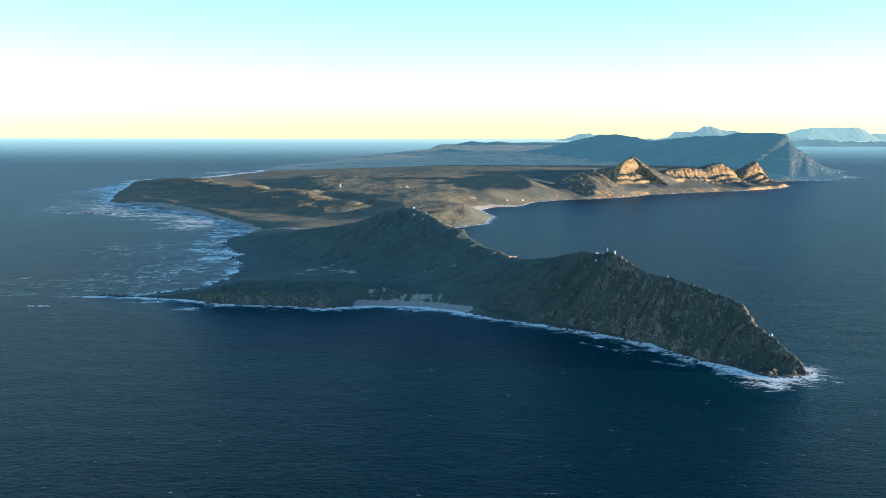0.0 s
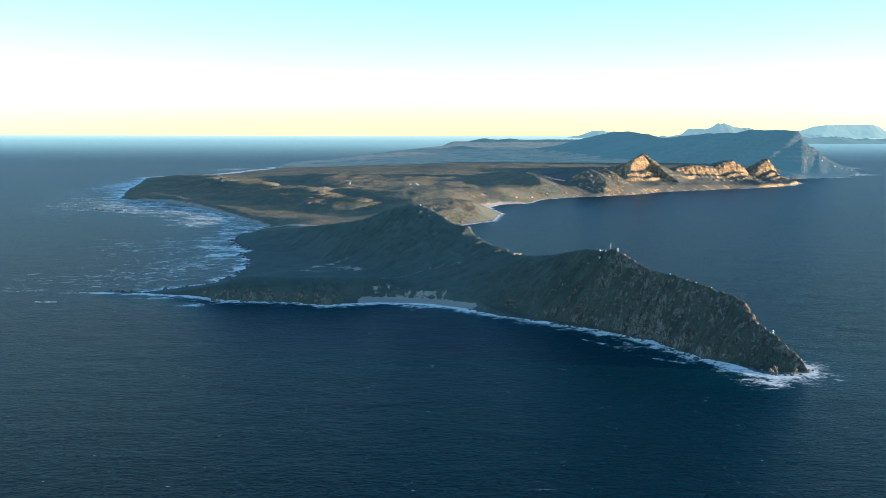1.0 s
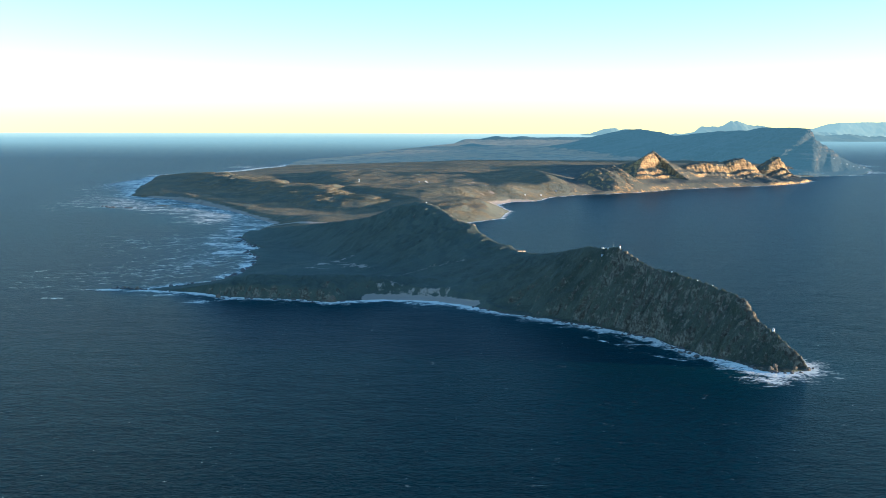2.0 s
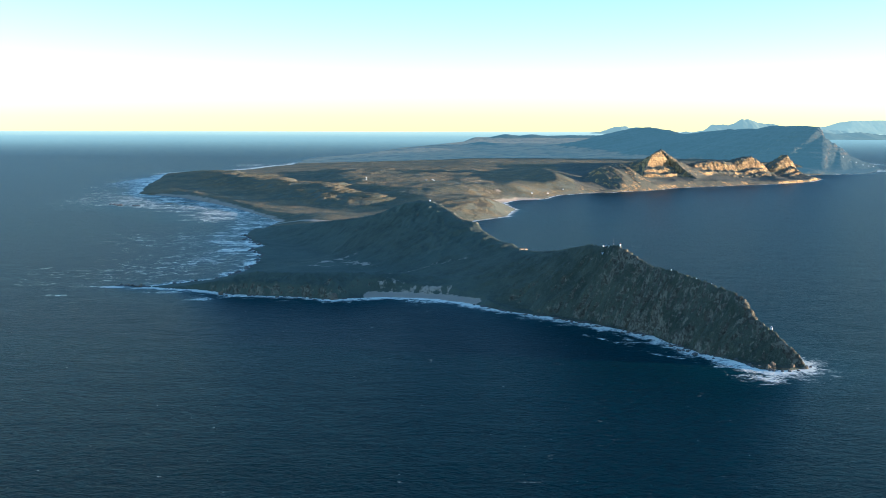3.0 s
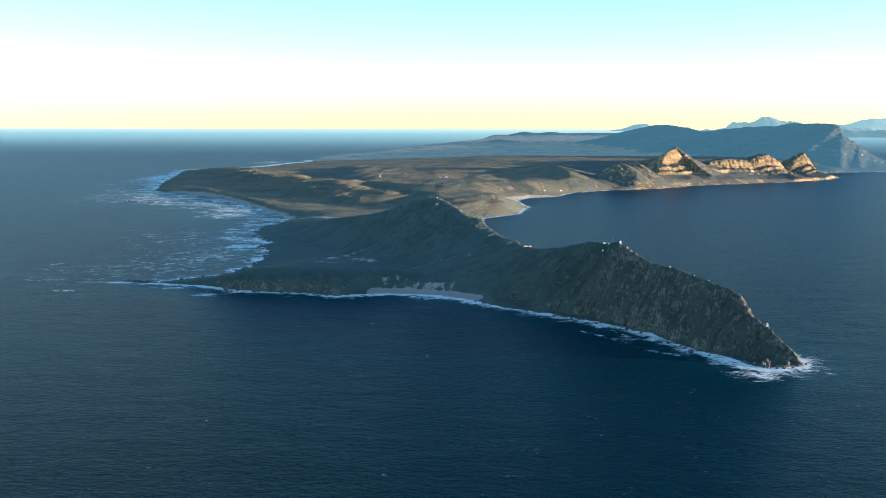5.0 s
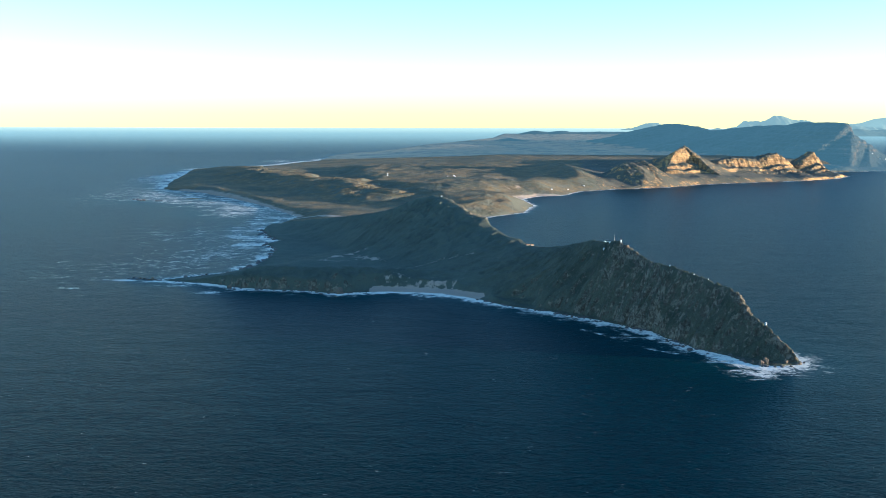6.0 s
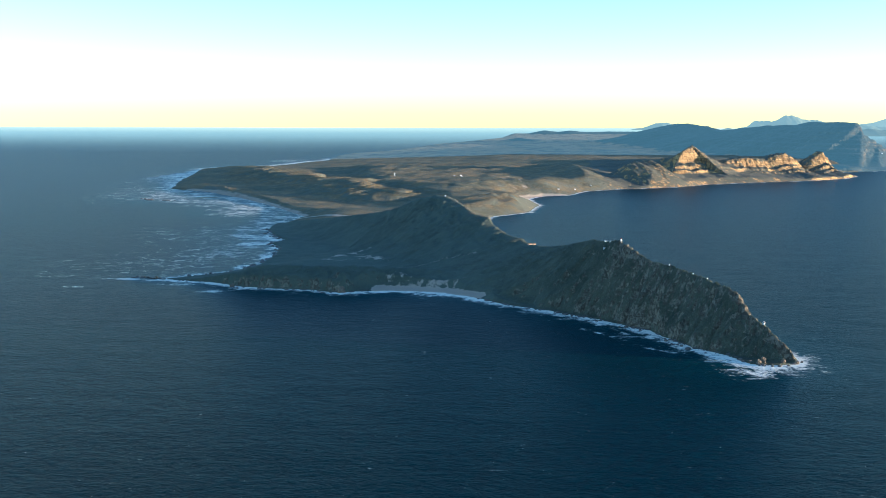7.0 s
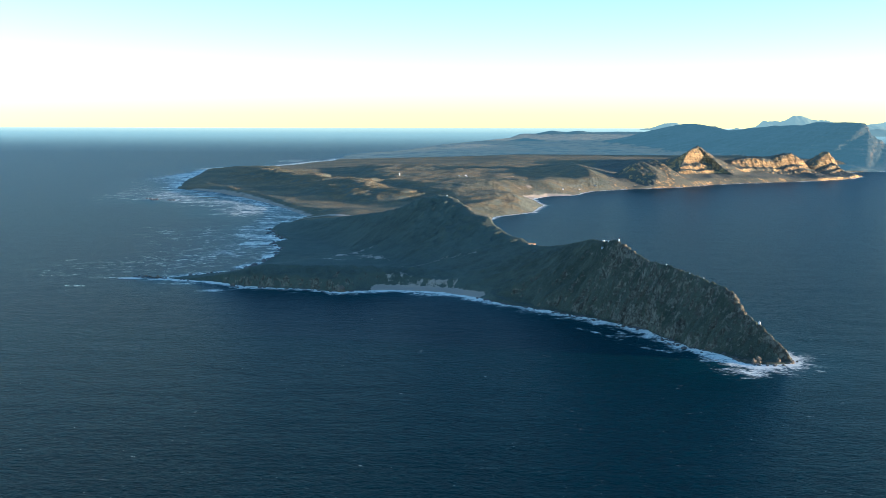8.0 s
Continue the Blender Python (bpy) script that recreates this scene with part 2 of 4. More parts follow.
# bare crags along the crests of the point and the peak: x, y, top, radius
CRAGS = [(57.8, 338.7, 24.0, 1.5), (58.9, 337.0, 23.2, 1.6), (60.4, 334.4, 22.3, 1.4), (61.6, 332.4, 21.5, 1.1), (63.6, 328.8, 20.5, 1.1),
         (65.0, 326.4, 19.7, 0.9), (67.0, 323.2, 19.3, 0.8), (72.6, 313.8, 19.1, 1.0), (78.0, 304.6, 17.9, 0.8), (82.2, 297.2, 16.9, 0.9),
         (84.4, 293.2, 16.3, 1.1), (85.6, 291.2, 15.0, 1.2), (86.6, 289.4, 13.2, 1.2), (87.3, 287.8, 11.4, 1.1), (88.4, 286.0, 10.2, 1.0),
         (92.8, 279.2, 6.8, 0.9), (94.6, 277.2, 5.0, 0.8), (96.6, 274.6, 2.6, 0.7),
         (-9.4, 492, 25.5, 1.8), (-6.6, 486.5, 24.7, 1.5), (-3.0, 479, 23.3, 2.0), (0.6, 471.5, 21.8, 1.6), (4.2, 464, 21.0, 2.0), (8.0, 456.4, 21.0, 1.6)]


def crags(x, y):
    """Height of the blocks, and 1 where they stand."""
    total, mask = np.zeros(x.shape), np.zeros(x.shape)
    for cx, cy, top, r in CRAGS:
        near = (np.abs(x - cx) < 5 * r) & (np.abs(y - cy) < 5 * r)
        if not near.any():
            continue
        px, py = x[near], y[near]
        q = np.hypot(px - cx - 0.4, py - cy + 0.3) / r * (1 + 0.5 * fbm(px, py, 1.3, 3))
        block_z = top - 0.3 * q - 5.0 * np.clip(q - 0.75, 0, 9) - 0.35 * fbm(px + 9, py, 0.8, 3, ridged=True)
        total[near] = np.maximum(total[near], block_z * (q < 1.9))
        mask[near] = np.maximum(mask[near], smooth(1.7, 1.2, q))
    return total, mask


def near_height(x, y):
    dc = coast_distance(x, y)
    a = ridge(x, y, POINT_RIDGE, 0.8, 0.95, 0.42, 8.0, jag=0.5)
    d, side, run, v = along(x, y, POINT_RIDGE)
    face = (side < 0) * smooth(0.04, 0.25, d / v[..., 2]) * smooth(1.0, 0.8, d / v[..., 2]) * smooth(30, 50, x)
    a = a - face * (1.9 * fbm(run + 0.2 * d, d * 0.12, 3.4, 3, ridged=True) + 2.6 * fbm(run + 0.3 * d + 70, d * 0.1, 9, 2, ridged=True) - 1.6)
    a = a + face * 0.55 * fbm(run + 0.15 * d, d * 0.25, 2.2, 4, ridged=True)
    b = ridge(x, y, PEAK_RIDGE, 1.5, 0.8, 0.22, 12.0, 0.11, jag=0.8)
    c = 1.1 * ridge(x, y, CAPE_HILL, 0.8, 0.7, 0.4, 10.0, 0.2)
    base = (3.0 + 0.7 * fbm(x, y, 45, 4)) * smooth(28, 4, x) * smooth(-112, -84, x + 0.5 * (400 - y)) + 0.3
    base = base + 0.006 * np.clip(y - 420, 0, 200)
    z = (np.clip(a, 0.01, None) ** 5 + np.clip(b, 0.01, None) ** 5 + c ** 5 + base ** 5) ** 0.2
    z = np.maximum(z, buttresses(x, y))
    z = z + 0.22 * fbm(x, y, 4.0, 4) + 0.06 * fbm(x, y, 0.9, 2)
    crag = smooth(40, 60, x) * smooth(420, 350, y) + smooth(-100, -80, x) * smooth(408, 392, y) * smooth(0, -25, x)
    knob = smooth(-98, -84, x) * smooth(2, -20, x) * smooth(404, 394, y)
    z = z + 0.9 * knob * fbm(x, y, 7, 4, ridged=True) * smooth(1, 4, z)
    z = z + crag * (0.8 * fbm(x, y, 2.6, 3, ridged=True) + 0.35 * fbm(x, y, 0.9, 2, ridged=True)) * smooth(0.5, 3, z)
    z = z + 1.1 * smooth(76, 88, x) * smooth(0.5, 3, z) * (fbm(x, y, 2.2, 4, ridged=True) - 0.4)
    z = terrace(z, x, y, 1.5, 0.5 * smooth(4, 8, z) * smooth(440, 400, y) * smooth(-0.1, 0.4, fbm(x, y, 14, 3)), 1.6)
    cove = np.exp(-(along(x, y, BEACH)[0] / 13) ** 4)
    sand = np.exp(-(along(x, y, BAY_BEACH)[0] / 9) ** 2)
    west = smooth(395, 420, y) * smooth(-60, -85, x)
    steep = (2.6 - 2.0 * west + 3.5 * smooth(30, 50, x)) * (1 + 0.5 * fbm(x, y, 6, 3)) * (1 - np.clip(sand, 0, 1)) + 0.13 * np.clip(sand, 0, 1)
    steep = steep + knob * (2.2 * (1 + 0.7 * fbm(x, y, 9, 3)) - steep)
    dcp = np.clip(dc, 0, None)
    rim = dcp * steep
    rim = rim + cove * (0.13 * dcp + 0.55 * np.clip(dcp - 5 + 1.5 * fbm(x, y, 5, 3), 0, None) - rim)
    z = np.maximum(np.minimum(z, 0.15 + rim), crags(x, y)[0])
    return np.where(dc > 0, z, np.clip(dc * 0.4, -3, 0) - 0.25), dc


def mid_height(x, y):
    dc = coast_distance(x, y)
    base = 3.3 + 0.006 * np.clip(y - 420, 0, 200) + 4.2 * smooth(640, 800, y + 0.3 * x) + 1.6 * smooth(760, 860, y) * smooth(40, -40, x)
    base = base * (1 - 0.9 * smooth(80, 120, x) * smooth(110, 20, dc))
    edge, edge_side = along(x + 26 * fbm(x, y, 60, 3), y, PLATEAU_EDGE)[:2]
    below = smooth(22, -26, edge * edge_side) * smooth(660, 720, y)
    base = base * (1 - 0.66 * below)
    roll = smooth(660, 800, y) * smooth(1700, 1000, y)
    base = base + roll * (2.6 * fbm(x, y * 1.3, 120, 5) + 1.9 * fbm(x, y, 46, 5, ridged=True)) * (1 - 0.35 * below) + 0.5 * fbm(x, y, 25, 4)
    shelf = smooth(1150, 1260, y) * smooth(60, -60, x)
    base = base + shelf * (np.minimum(base, 0.4 + 0.028 * np.clip(dc, 0, None)) - base)
    parts = [base, ridge(x, y, PEAK_RIDGE, 1.5, 0.8, 0.22, 12.0, 0.11, jag=0.8), ridge(x, y, HEAD_HILL, 1, 1, 0.15, 40.0),
             ridge(x + 42 * fbm(x, y, 70, 3), y + 30 * fbm(x + 200, y, 60, 3), WEST_RISE, 0.9, 1.0, 0.4, 32.0, 0.2, jag=3.4), ridge(x, y, SPIT_HILL, 0.8, 0.9, 0.3, 10.0, 0.1, jag=0.8), ridge(x, y, EAST_HILL, 1.0, 1.0, 0.15, 30.0), ridge(x, y, SHADE_RIDGE, 0.9, 0.9, 0.3, 12.0, 0.1, jag=0.8),
             ridge(x, y, TWIN_HILL, 1.2, 1.25, 0.5, 16.0, jag=1.5), ridge(x, y, CONE_SPUR, 1.2, 1.0, 0.12, 40.0),
             ridge(x, y, CONE_HILL, 1.2, 1.35, 0.22, 13.0, cliff=True, crop=33.0),
             ridge(x, y, CLIFF_CHAIN, 1.0, 1.5, 0.5, 15.0, 0.12, cliff=True, jag=2.2)]
    z = sum(np.clip(p, 0.01, None) ** 6 for p in parts) ** (1 / 6)
    cliffy = smooth(100, 200, x) * smooth(7, 12, z)
    z = terrace(z, x, y, 3.0, 0.25 * cliffy, 2.0)
    if x.max() < 410 and x.min() > 80:
        d, side, run = along(x, y, CONE_HILL + CLIFF_CHAIN[2:])[:3]
        groove = fbm(run + 0.2 * d, d * 0.12, 9, 4, ridged=True)
        z = z + 1.5 * cliffy * (groove - 0.2) * smooth(3, 9, d) * smooth(50, 25, d)
    z = z + 0.25 * fbm(x, y, 9, 3)
    sand = np.exp(-(along(x, y, BAY_BEACH)[0] / 9) ** 2) + np.exp(-(along(x, y, EAST_BEACH)[0] / 5) ** 2)
    bay, bay_side = along(x, y, BAY_BEACH)[:2]
    z = np.where((bay_side > 0) & (bay < 95) & (x < -118), np.minimum(z, -0.05 + 0.55 * fbm(x, y * 1.6, 22, 3)), z)
    steep = (0.17 + 0.19 * smooth(-60, 60, x) + 0.3 * np.exp(-((x - 5) / 40) ** 2 - ((y - 735) / 45) ** 2)) * (1 + 0.45 * fbm(x, y, 40, 3))
    steep = steep * (1 - 0.8 * np.clip(sand, 0, 1)) + 0.3 * smooth(85, 125, x) + 1.2 * smooth(305, 335, x)
    rim = 0.15 + np.clip(dc, 0, None) * steep
    z = 0.5 * (z + rim - np.sqrt((z - rim) ** 2 + 1.5))
    return np.where(dc > 0, z, np.clip(dc * 0.3, -4, 0) - 0.3), dc


def far_height(x, y):
    dc = coast_distance(x, y)
    base = (6.4 + 2.1 * smooth(1800, 1520, y) * smooth(-120, 0, x) + 0.8 * fbm(x, y, 160, 4)) * (1 - 0.9 * smooth(390, 450, x) * smooth(1640, 1540, y))
    shelf = smooth(60, -60, x) * smooth(2100, 1900, y)
    base = base + shelf * (np.minimum(base, 0.4 + 0.028 * np.clip(dc, 0, None)) - base)
    parts = [base, ridge(x, y, GREAT_RANGE, 1.25, 0.9, 0.34, 45.0, 0.03, cliff=True, jag=3.0), ridge(x, y, FAR_HILLS, 1, 1, 0.15, 60.0, jag=2.0),
             ridge(x, y, LOW_HILLS, 1, 1, 0.12, 50.0), ridge(x, y, CONE_SPUR, 1.2, 1.0, 0.12, 40.0)]
    z = sum(np.clip(p, 0.01, None) ** 6 for p in parts) ** (1 / 6)
    z = terrace(z, x, y, 5.5, 0.6 * smooth(10, 18, z) * smooth(1700, 1500, y), 2.0)
    z = np.minimum(z, 0.2 + np.clip(dc, 0, None) * (0.35 + 0.9 * smooth(1900, 1600, y)))
    return np.where(dc > 0, z, np.clip(dc * 0.3, -6, 0) - 0.4), dc


def sheet(name, xs, ys, z, keep=None, fields=()):
    """A height sheet over the grid xs by ys as one mesh object."""
    nx, ny = len(xs), len(ys)
    gx, gy = np.meshgrid(xs, ys)
    co = np.stack([gx.ravel(), gy.ravel(), z.ravel()], 1)
    i = (np.arange(ny - 1)[:, None] * nx + np.arange(nx - 1)[None]).ravel()
    quads = np.stack([i, i + 1, i + nx + 1, i + nx], 1)
    if keep is not None:
        quads = quads[keep.ravel()[quads].any(1)]
    used = np.unique(quads)
    back = np.full(len(co), -1)
    back[used] = np.arange(len(used))
    co, quads = co[used], back[quads]
    me = bpy.data.meshes.new(name)
    me.vertices.add(len(co))
    me.vertices.foreach_set("co", co.astype(np.float32).ravel())
    me.loops.add(quads.size)
    me.loops.foreach_set("vertex_index", quads.astype(np.int32).ravel())
    me.polygons.add(len(quads))
    me.polygons.foreach_set("loop_start", np.arange(0, quads.size, 4, dtype=np.int32))
    me.update(calc_edges=True)
    me.polygons.foreach_set("use_smooth", np.ones(len(quads), bool))
    for key, val in fields:
        at = me.attributes.new(key, "FLOAT", "POINT")
        at.data.foreach_set("value", val.ravel()[used].astype(np.float32))
    me.validate()
    return new(name, me)


# ------------------------------------------------------------------ materials
class Mat:
    """Short hand for node materials."""

    def __init__(self, name):
        self.m = bpy.data.materials.new(name)
        self.m.use_nodes = True
        self.t = self.m.node_tree
        self.b = self.t.nodes["Principled BSDF"]
        self.pos = self.node("ShaderNodeNewGeometry")

    def node(self, kind):
        return self.t.nodes.new(kind)

    def put(self, sock, val):
        if hasattr(val, "is_output"):
            self.t.links.new(val, sock)
        else:
            sock.default_value = val

    def noise(self, scale, detail=4, rough=0.55, stretch=(1, 1, 1), turn=0.0, warp=0.0):
        mp = self.node("ShaderNodeMapping")
        mp.inputs["Scale"].default_value = stretch
        mp.inputs["Rotation"].default_value = (0, 0, turn)
        self.t.links.new(self.pos.outputs["Position"], mp.inputs["Vector"])
        n = self.node("ShaderNodeTexNoise")
        self.t.links.new(mp.outputs[0], n.inputs["Vector"])
        for key, v in (("Scale", scale), ("Detail", detail), ("Roughness", rough), ("Distortion", warp)):
            n.inputs[key].default_value = v
        return n.outputs["Fac"]

    def ramp(self, val, lo, hi, a=0.0, b=1.0):
        n = self.node("ShaderNodeMapRange")
        n.interpolation_type = "SMOOTHSTEP"
        self.put(n.inputs["Value"], val)
        for key, v in (("From Min", lo), ("From Max", hi), ("To Min", a), ("To Max", b)):
            self.put(n.inputs[key], v)
        return n.outputs["Result"]

    def math(self, op, a, b=0.0):
        n = self.node("ShaderNodeMath")
        n.operation = op
        self.put(n.inputs[0], a)
        self.put(n.inputs[1], b)
        return n.outputs[0]

    def mix(self, fac, a, b):
        n = self.node("ShaderNodeMix")
        n.data_type = "RGBA"
        self.put(n.inputs["Factor"], fac)
        for sock, v in ((n.inputs[6], a), (n.inputs[7], b)):
            self.put(sock, v if hasattr(v, "is_output") else (*v, 1))
        return n.outputs[2]

    def field(self, key):
        n = self.node("ShaderNodeAttribute")
        n.attribute_name = key
        return n.outputs["Fac"]

    def up(self):
        s = self.node("ShaderNodeSeparateXYZ")
        self.t.links.new(self.pos.outputs["Normal"], s.inputs[0])
        return s.outputs["Z"]

    def bump(self, height, distance, strength=1.0, under=None):
        n = self.node("ShaderNodeBump")
        self.put(n.inputs["Height"], height)
        n.inputs["Distance"].default_value, n.inputs["Strength"].default_value = distance, strength
        if under:
            self.t.links.new(under, n.inputs["Normal"])
        return n.outputs["Normal"]

    def done(self, color, rough, normal=None, metal=0.0, spec=0.5):
        self.put(self.b.inputs["Base Color"], color if hasattr(color, "is_output") else (*color, 1))
        self.put(self.b.inputs["Roughness"], rough)
        self.b.inputs["Metallic"].default_value = metal
        self.b.inputs["Specular IOR Level"].default_value = spec
        if normal:
            self.t.links.new(normal, self.b.inputs["Normal"])
        return self.m


def land_material(name, size, green, olive, dry, rock_dark, rock_light, slope=(0.80, 0.58), sand=(0.45, 0.375, 0.285), haze_glow=None, slope_green=None, grain=0.45, bedding=(0.16, 0.16, 2.0)):
    """Low scrub on gentle ground, bedded rock where it is steep, sand where marked. size: that of the main patches."""
    m = Mat(name)
    big = m.noise(1 / size, 5, 0.6)
    mid = m.noise(4 / size, 7, 0.68)
    fine = m.noise(26 / size, 4, 0.7)
    veg = m.mix(m.ramp(big, 0.38, 0.62), green, olive)
    veg = m.mix(m.math("MULTIPLY", m.ramp(m.noise(7 / size, 6, 0.7), 0.50, 0.70), 0.65), veg, dry)
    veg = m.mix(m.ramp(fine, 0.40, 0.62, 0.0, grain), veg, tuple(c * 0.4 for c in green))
    # Haze painted into the scrub colour as a paler grey-green.
    veg = m.mix(m.math("MULTIPLY", m.field("haze_grey"), 0.6), veg, (0.136, 0.157, 0.122))
    if slope_green:
        veg = m.mix(m.ramp(m.math("ADD", m.up(), m.ramp(mid, 0.3, 0.7, -0.05, 0.05)), 0.90, 0.985), slope_green, veg)
    bed = m.noise(7 / size, 4, 0.6, bedding, 0.0, 1.0)
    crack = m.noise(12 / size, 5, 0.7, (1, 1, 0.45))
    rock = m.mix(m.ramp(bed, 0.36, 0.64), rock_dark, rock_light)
    # Cracks are darkened in the colour to back up the weak relief shading.
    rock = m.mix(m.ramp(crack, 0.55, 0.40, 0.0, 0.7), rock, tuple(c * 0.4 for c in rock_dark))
    rib = m.noise(5.5 / size, 9, 0.78, (1, 1, 0.4), 0.5, 0.4)
    steep = m.math("ADD", m.up(), m.math("ADD", m.ramp(mid, 0.3, 0.7, -0.2, 0.2), m.ramp(rib, 0.3, 0.7, -0.2, 0.2)))
    steep = m.math("SUBTRACT", steep, m.math("MULTIPLY", m.field("bare"), 0.55))
    col = m.mix(m.ramp(steep, slope[1], slope[0]), rock, veg)
    sandy = m.math("ADD", m.field("sand"), m.ramp(mid, 0.3, 0.7, -0.25, 0.25))
    col = m.mix(m.ramp(sandy, 0.30, 0.70), col, sand)
    low = m.bump(fine, size * 0.11 * grain, 0.8)
    n = m.bump(crack, size * 0.07 * min(1.0, 0.25 + 1.67 * grain), 1.0, low)
    # Distance haze painted as emission, in a warmer tone over the low plain.
    if haze_glow:
        m.put(m.b.inputs["Emission Color"], m.mix(m.ramp(sandy, 0.30, 0.70), haze_glow, (0.033, 0.038, 0.031)))
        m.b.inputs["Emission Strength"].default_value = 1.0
    return m.done(col, 0.9, n, spec=0.2)


SEA_GLOSS = 0.033


def sea_material():
    m = Mat("sea_water")
    swell = m.noise(0.07, 3, 0.5, (0.8, 1.2, 1), 0.35, 0.3)
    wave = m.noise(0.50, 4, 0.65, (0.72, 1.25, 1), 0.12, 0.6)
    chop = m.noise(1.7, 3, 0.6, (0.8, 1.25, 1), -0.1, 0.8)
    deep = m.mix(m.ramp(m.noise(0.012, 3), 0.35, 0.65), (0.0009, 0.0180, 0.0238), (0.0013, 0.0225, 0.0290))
    # Wave shading painted into the water colour: troughs darker than crests.
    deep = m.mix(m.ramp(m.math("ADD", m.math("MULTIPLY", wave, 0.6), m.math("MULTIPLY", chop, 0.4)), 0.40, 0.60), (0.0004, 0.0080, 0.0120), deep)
    near = m.field("shallow")
    water = m.mix(near, deep, (0.016, 0.06, 0.07))
    streak = m.noise(0.16, 5, 0.62, (0.9, 1.1, 1), -0.15, 1.2)
    lace = m.noise(0.7, 4, 0.65, (0.8, 1.1, 1), -0.15, 1.6)
    field = m.math("ADD", m.field("surf"), m.math("ADD", m.math("MULTIPLY", m.math("SUBTRACT", streak, 0.5), 2.0),
                                                  m.math("MULTIPLY", m.math("SUBTRACT", lace, 0.5), 1.5)))
    foam = m.ramp(field, 0.43, 0.90)
    cap = m.noise(1.5, 3, 0.6, (0.7, 1.1, 1), 0.2, 0.8)
    foam = m.math("MAXIMUM", foam, m.math("MULTIPLY", m.ramp(cap, 0.722, 0.755), 0.85))
    col = m.mix(foam, water, (0.84, 0.79, 0.66))
    n = m.bump(swell, 0.9, 0.5)
    n = m.bump(wave, 0.46, 0.7, n)
    n = m.bump(chop, 0.16, 0.7, n)
    rough = m.ramp(foam, 0, 1, 0.335, 0.8)
    mat = m.done(col, rough, n, spec=SEA_GLOSS)
    m.b.inputs["IOR"].default_value = 1.33
    return mat


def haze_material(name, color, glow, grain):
    """Mountains tens of kilometres off, a flat blue distance with a trace of relief; the haze is painted as emission.
    """
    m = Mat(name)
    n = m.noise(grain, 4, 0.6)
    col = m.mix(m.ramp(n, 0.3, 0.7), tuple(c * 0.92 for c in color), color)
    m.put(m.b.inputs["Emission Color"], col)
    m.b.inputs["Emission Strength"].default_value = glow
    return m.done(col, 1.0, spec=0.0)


SEA = sea_material()
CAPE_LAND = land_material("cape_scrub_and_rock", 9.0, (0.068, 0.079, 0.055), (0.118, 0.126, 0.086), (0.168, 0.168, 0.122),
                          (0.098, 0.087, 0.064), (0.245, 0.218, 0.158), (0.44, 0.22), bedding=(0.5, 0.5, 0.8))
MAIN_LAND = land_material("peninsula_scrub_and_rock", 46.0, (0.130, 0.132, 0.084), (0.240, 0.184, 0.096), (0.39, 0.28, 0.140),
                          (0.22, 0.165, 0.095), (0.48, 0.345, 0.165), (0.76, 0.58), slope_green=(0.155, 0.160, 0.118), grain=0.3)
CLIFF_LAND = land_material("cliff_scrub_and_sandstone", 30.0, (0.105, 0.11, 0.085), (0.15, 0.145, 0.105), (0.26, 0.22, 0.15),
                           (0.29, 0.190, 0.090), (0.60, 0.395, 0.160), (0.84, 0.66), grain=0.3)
# Far land that glows faintly blue in place of haze.
RANGE_LAND = land_material("range_scrub_rock_haze_glow", 90.0, (0.045, 0.055, 0.05), (0.055, 0.062, 0.055), (0.07, 0.07, 0.055),
                           (0.045, 0.04, 0.03), (0.16, 0.115, 0.07), (0.70, 0.50), sand=(0.20, 0.165, 0.11), haze_glow=(0.023, 0.039, 0.038))

# ------------------------------------------------------------------ sea
xs = np.concatenate([-np.geomspace(420, 9000, 30)[::-1][:-1], np.arange(-420, -152, 2.6), np.arange(-150, 112, 0.9), np.arange(113, 460, 2.6), np.geomspace(460, 9000, 30)])
ys = np.concatenate([np.linspace(-1500, 243, 14), np.arange(246, 425, 0.9), np.arange(426, 900, 2.6), np.arange(900, 1700, 10.0),
                     np.linspace(1700, 1800, 3)])
gx, gy = np.meshgrid(xs, ys)
off = -coast_distance(gx, gy)
off = np.where(off < 0, 0, off)


def spot(x, y, rx, ry):
    return np.exp(-((gx - x) / rx) ** 2 - ((gy - y) / ry) ** 2)


wide = (6.6 + 2.2 * smooth(10, 40, gx) * smooth(380, 360, gy) + 5.5 * spot(-12, 374, 22, 12) + 3 * spot(86, 264, 9, 9) + 22 * spot(-130, 550, 32, 80) + 42 * spot(-160, 685, 50, 45)
        + 13 * spot(-270, 790, 50, 70) + 10 * spot(-330, 980, 45, 120) + 8 * smooth(700, 1000, gy) * (gx < -100) - 3.5 * smooth(600, 700, gy) * (gx > -20))
edge = off / (wide * np.clip(1 + 0.9 * fbm(gx, gy, 16, 3), 0.2, 2))
west = smooth(405, 440, gy) * smooth(-40, -70, gx)
finger = np.clip(1.04 + 1.5 * fbm(gx * 0.55, gy * 1.5, 15, 4), 0.25, 1.25)
surf = (0.22 - 0.12 * west) * np.exp(-(off / 3.5) ** 2) + 0.76 * np.exp(-edge ** 2) * (1 + west * (finger - 1))
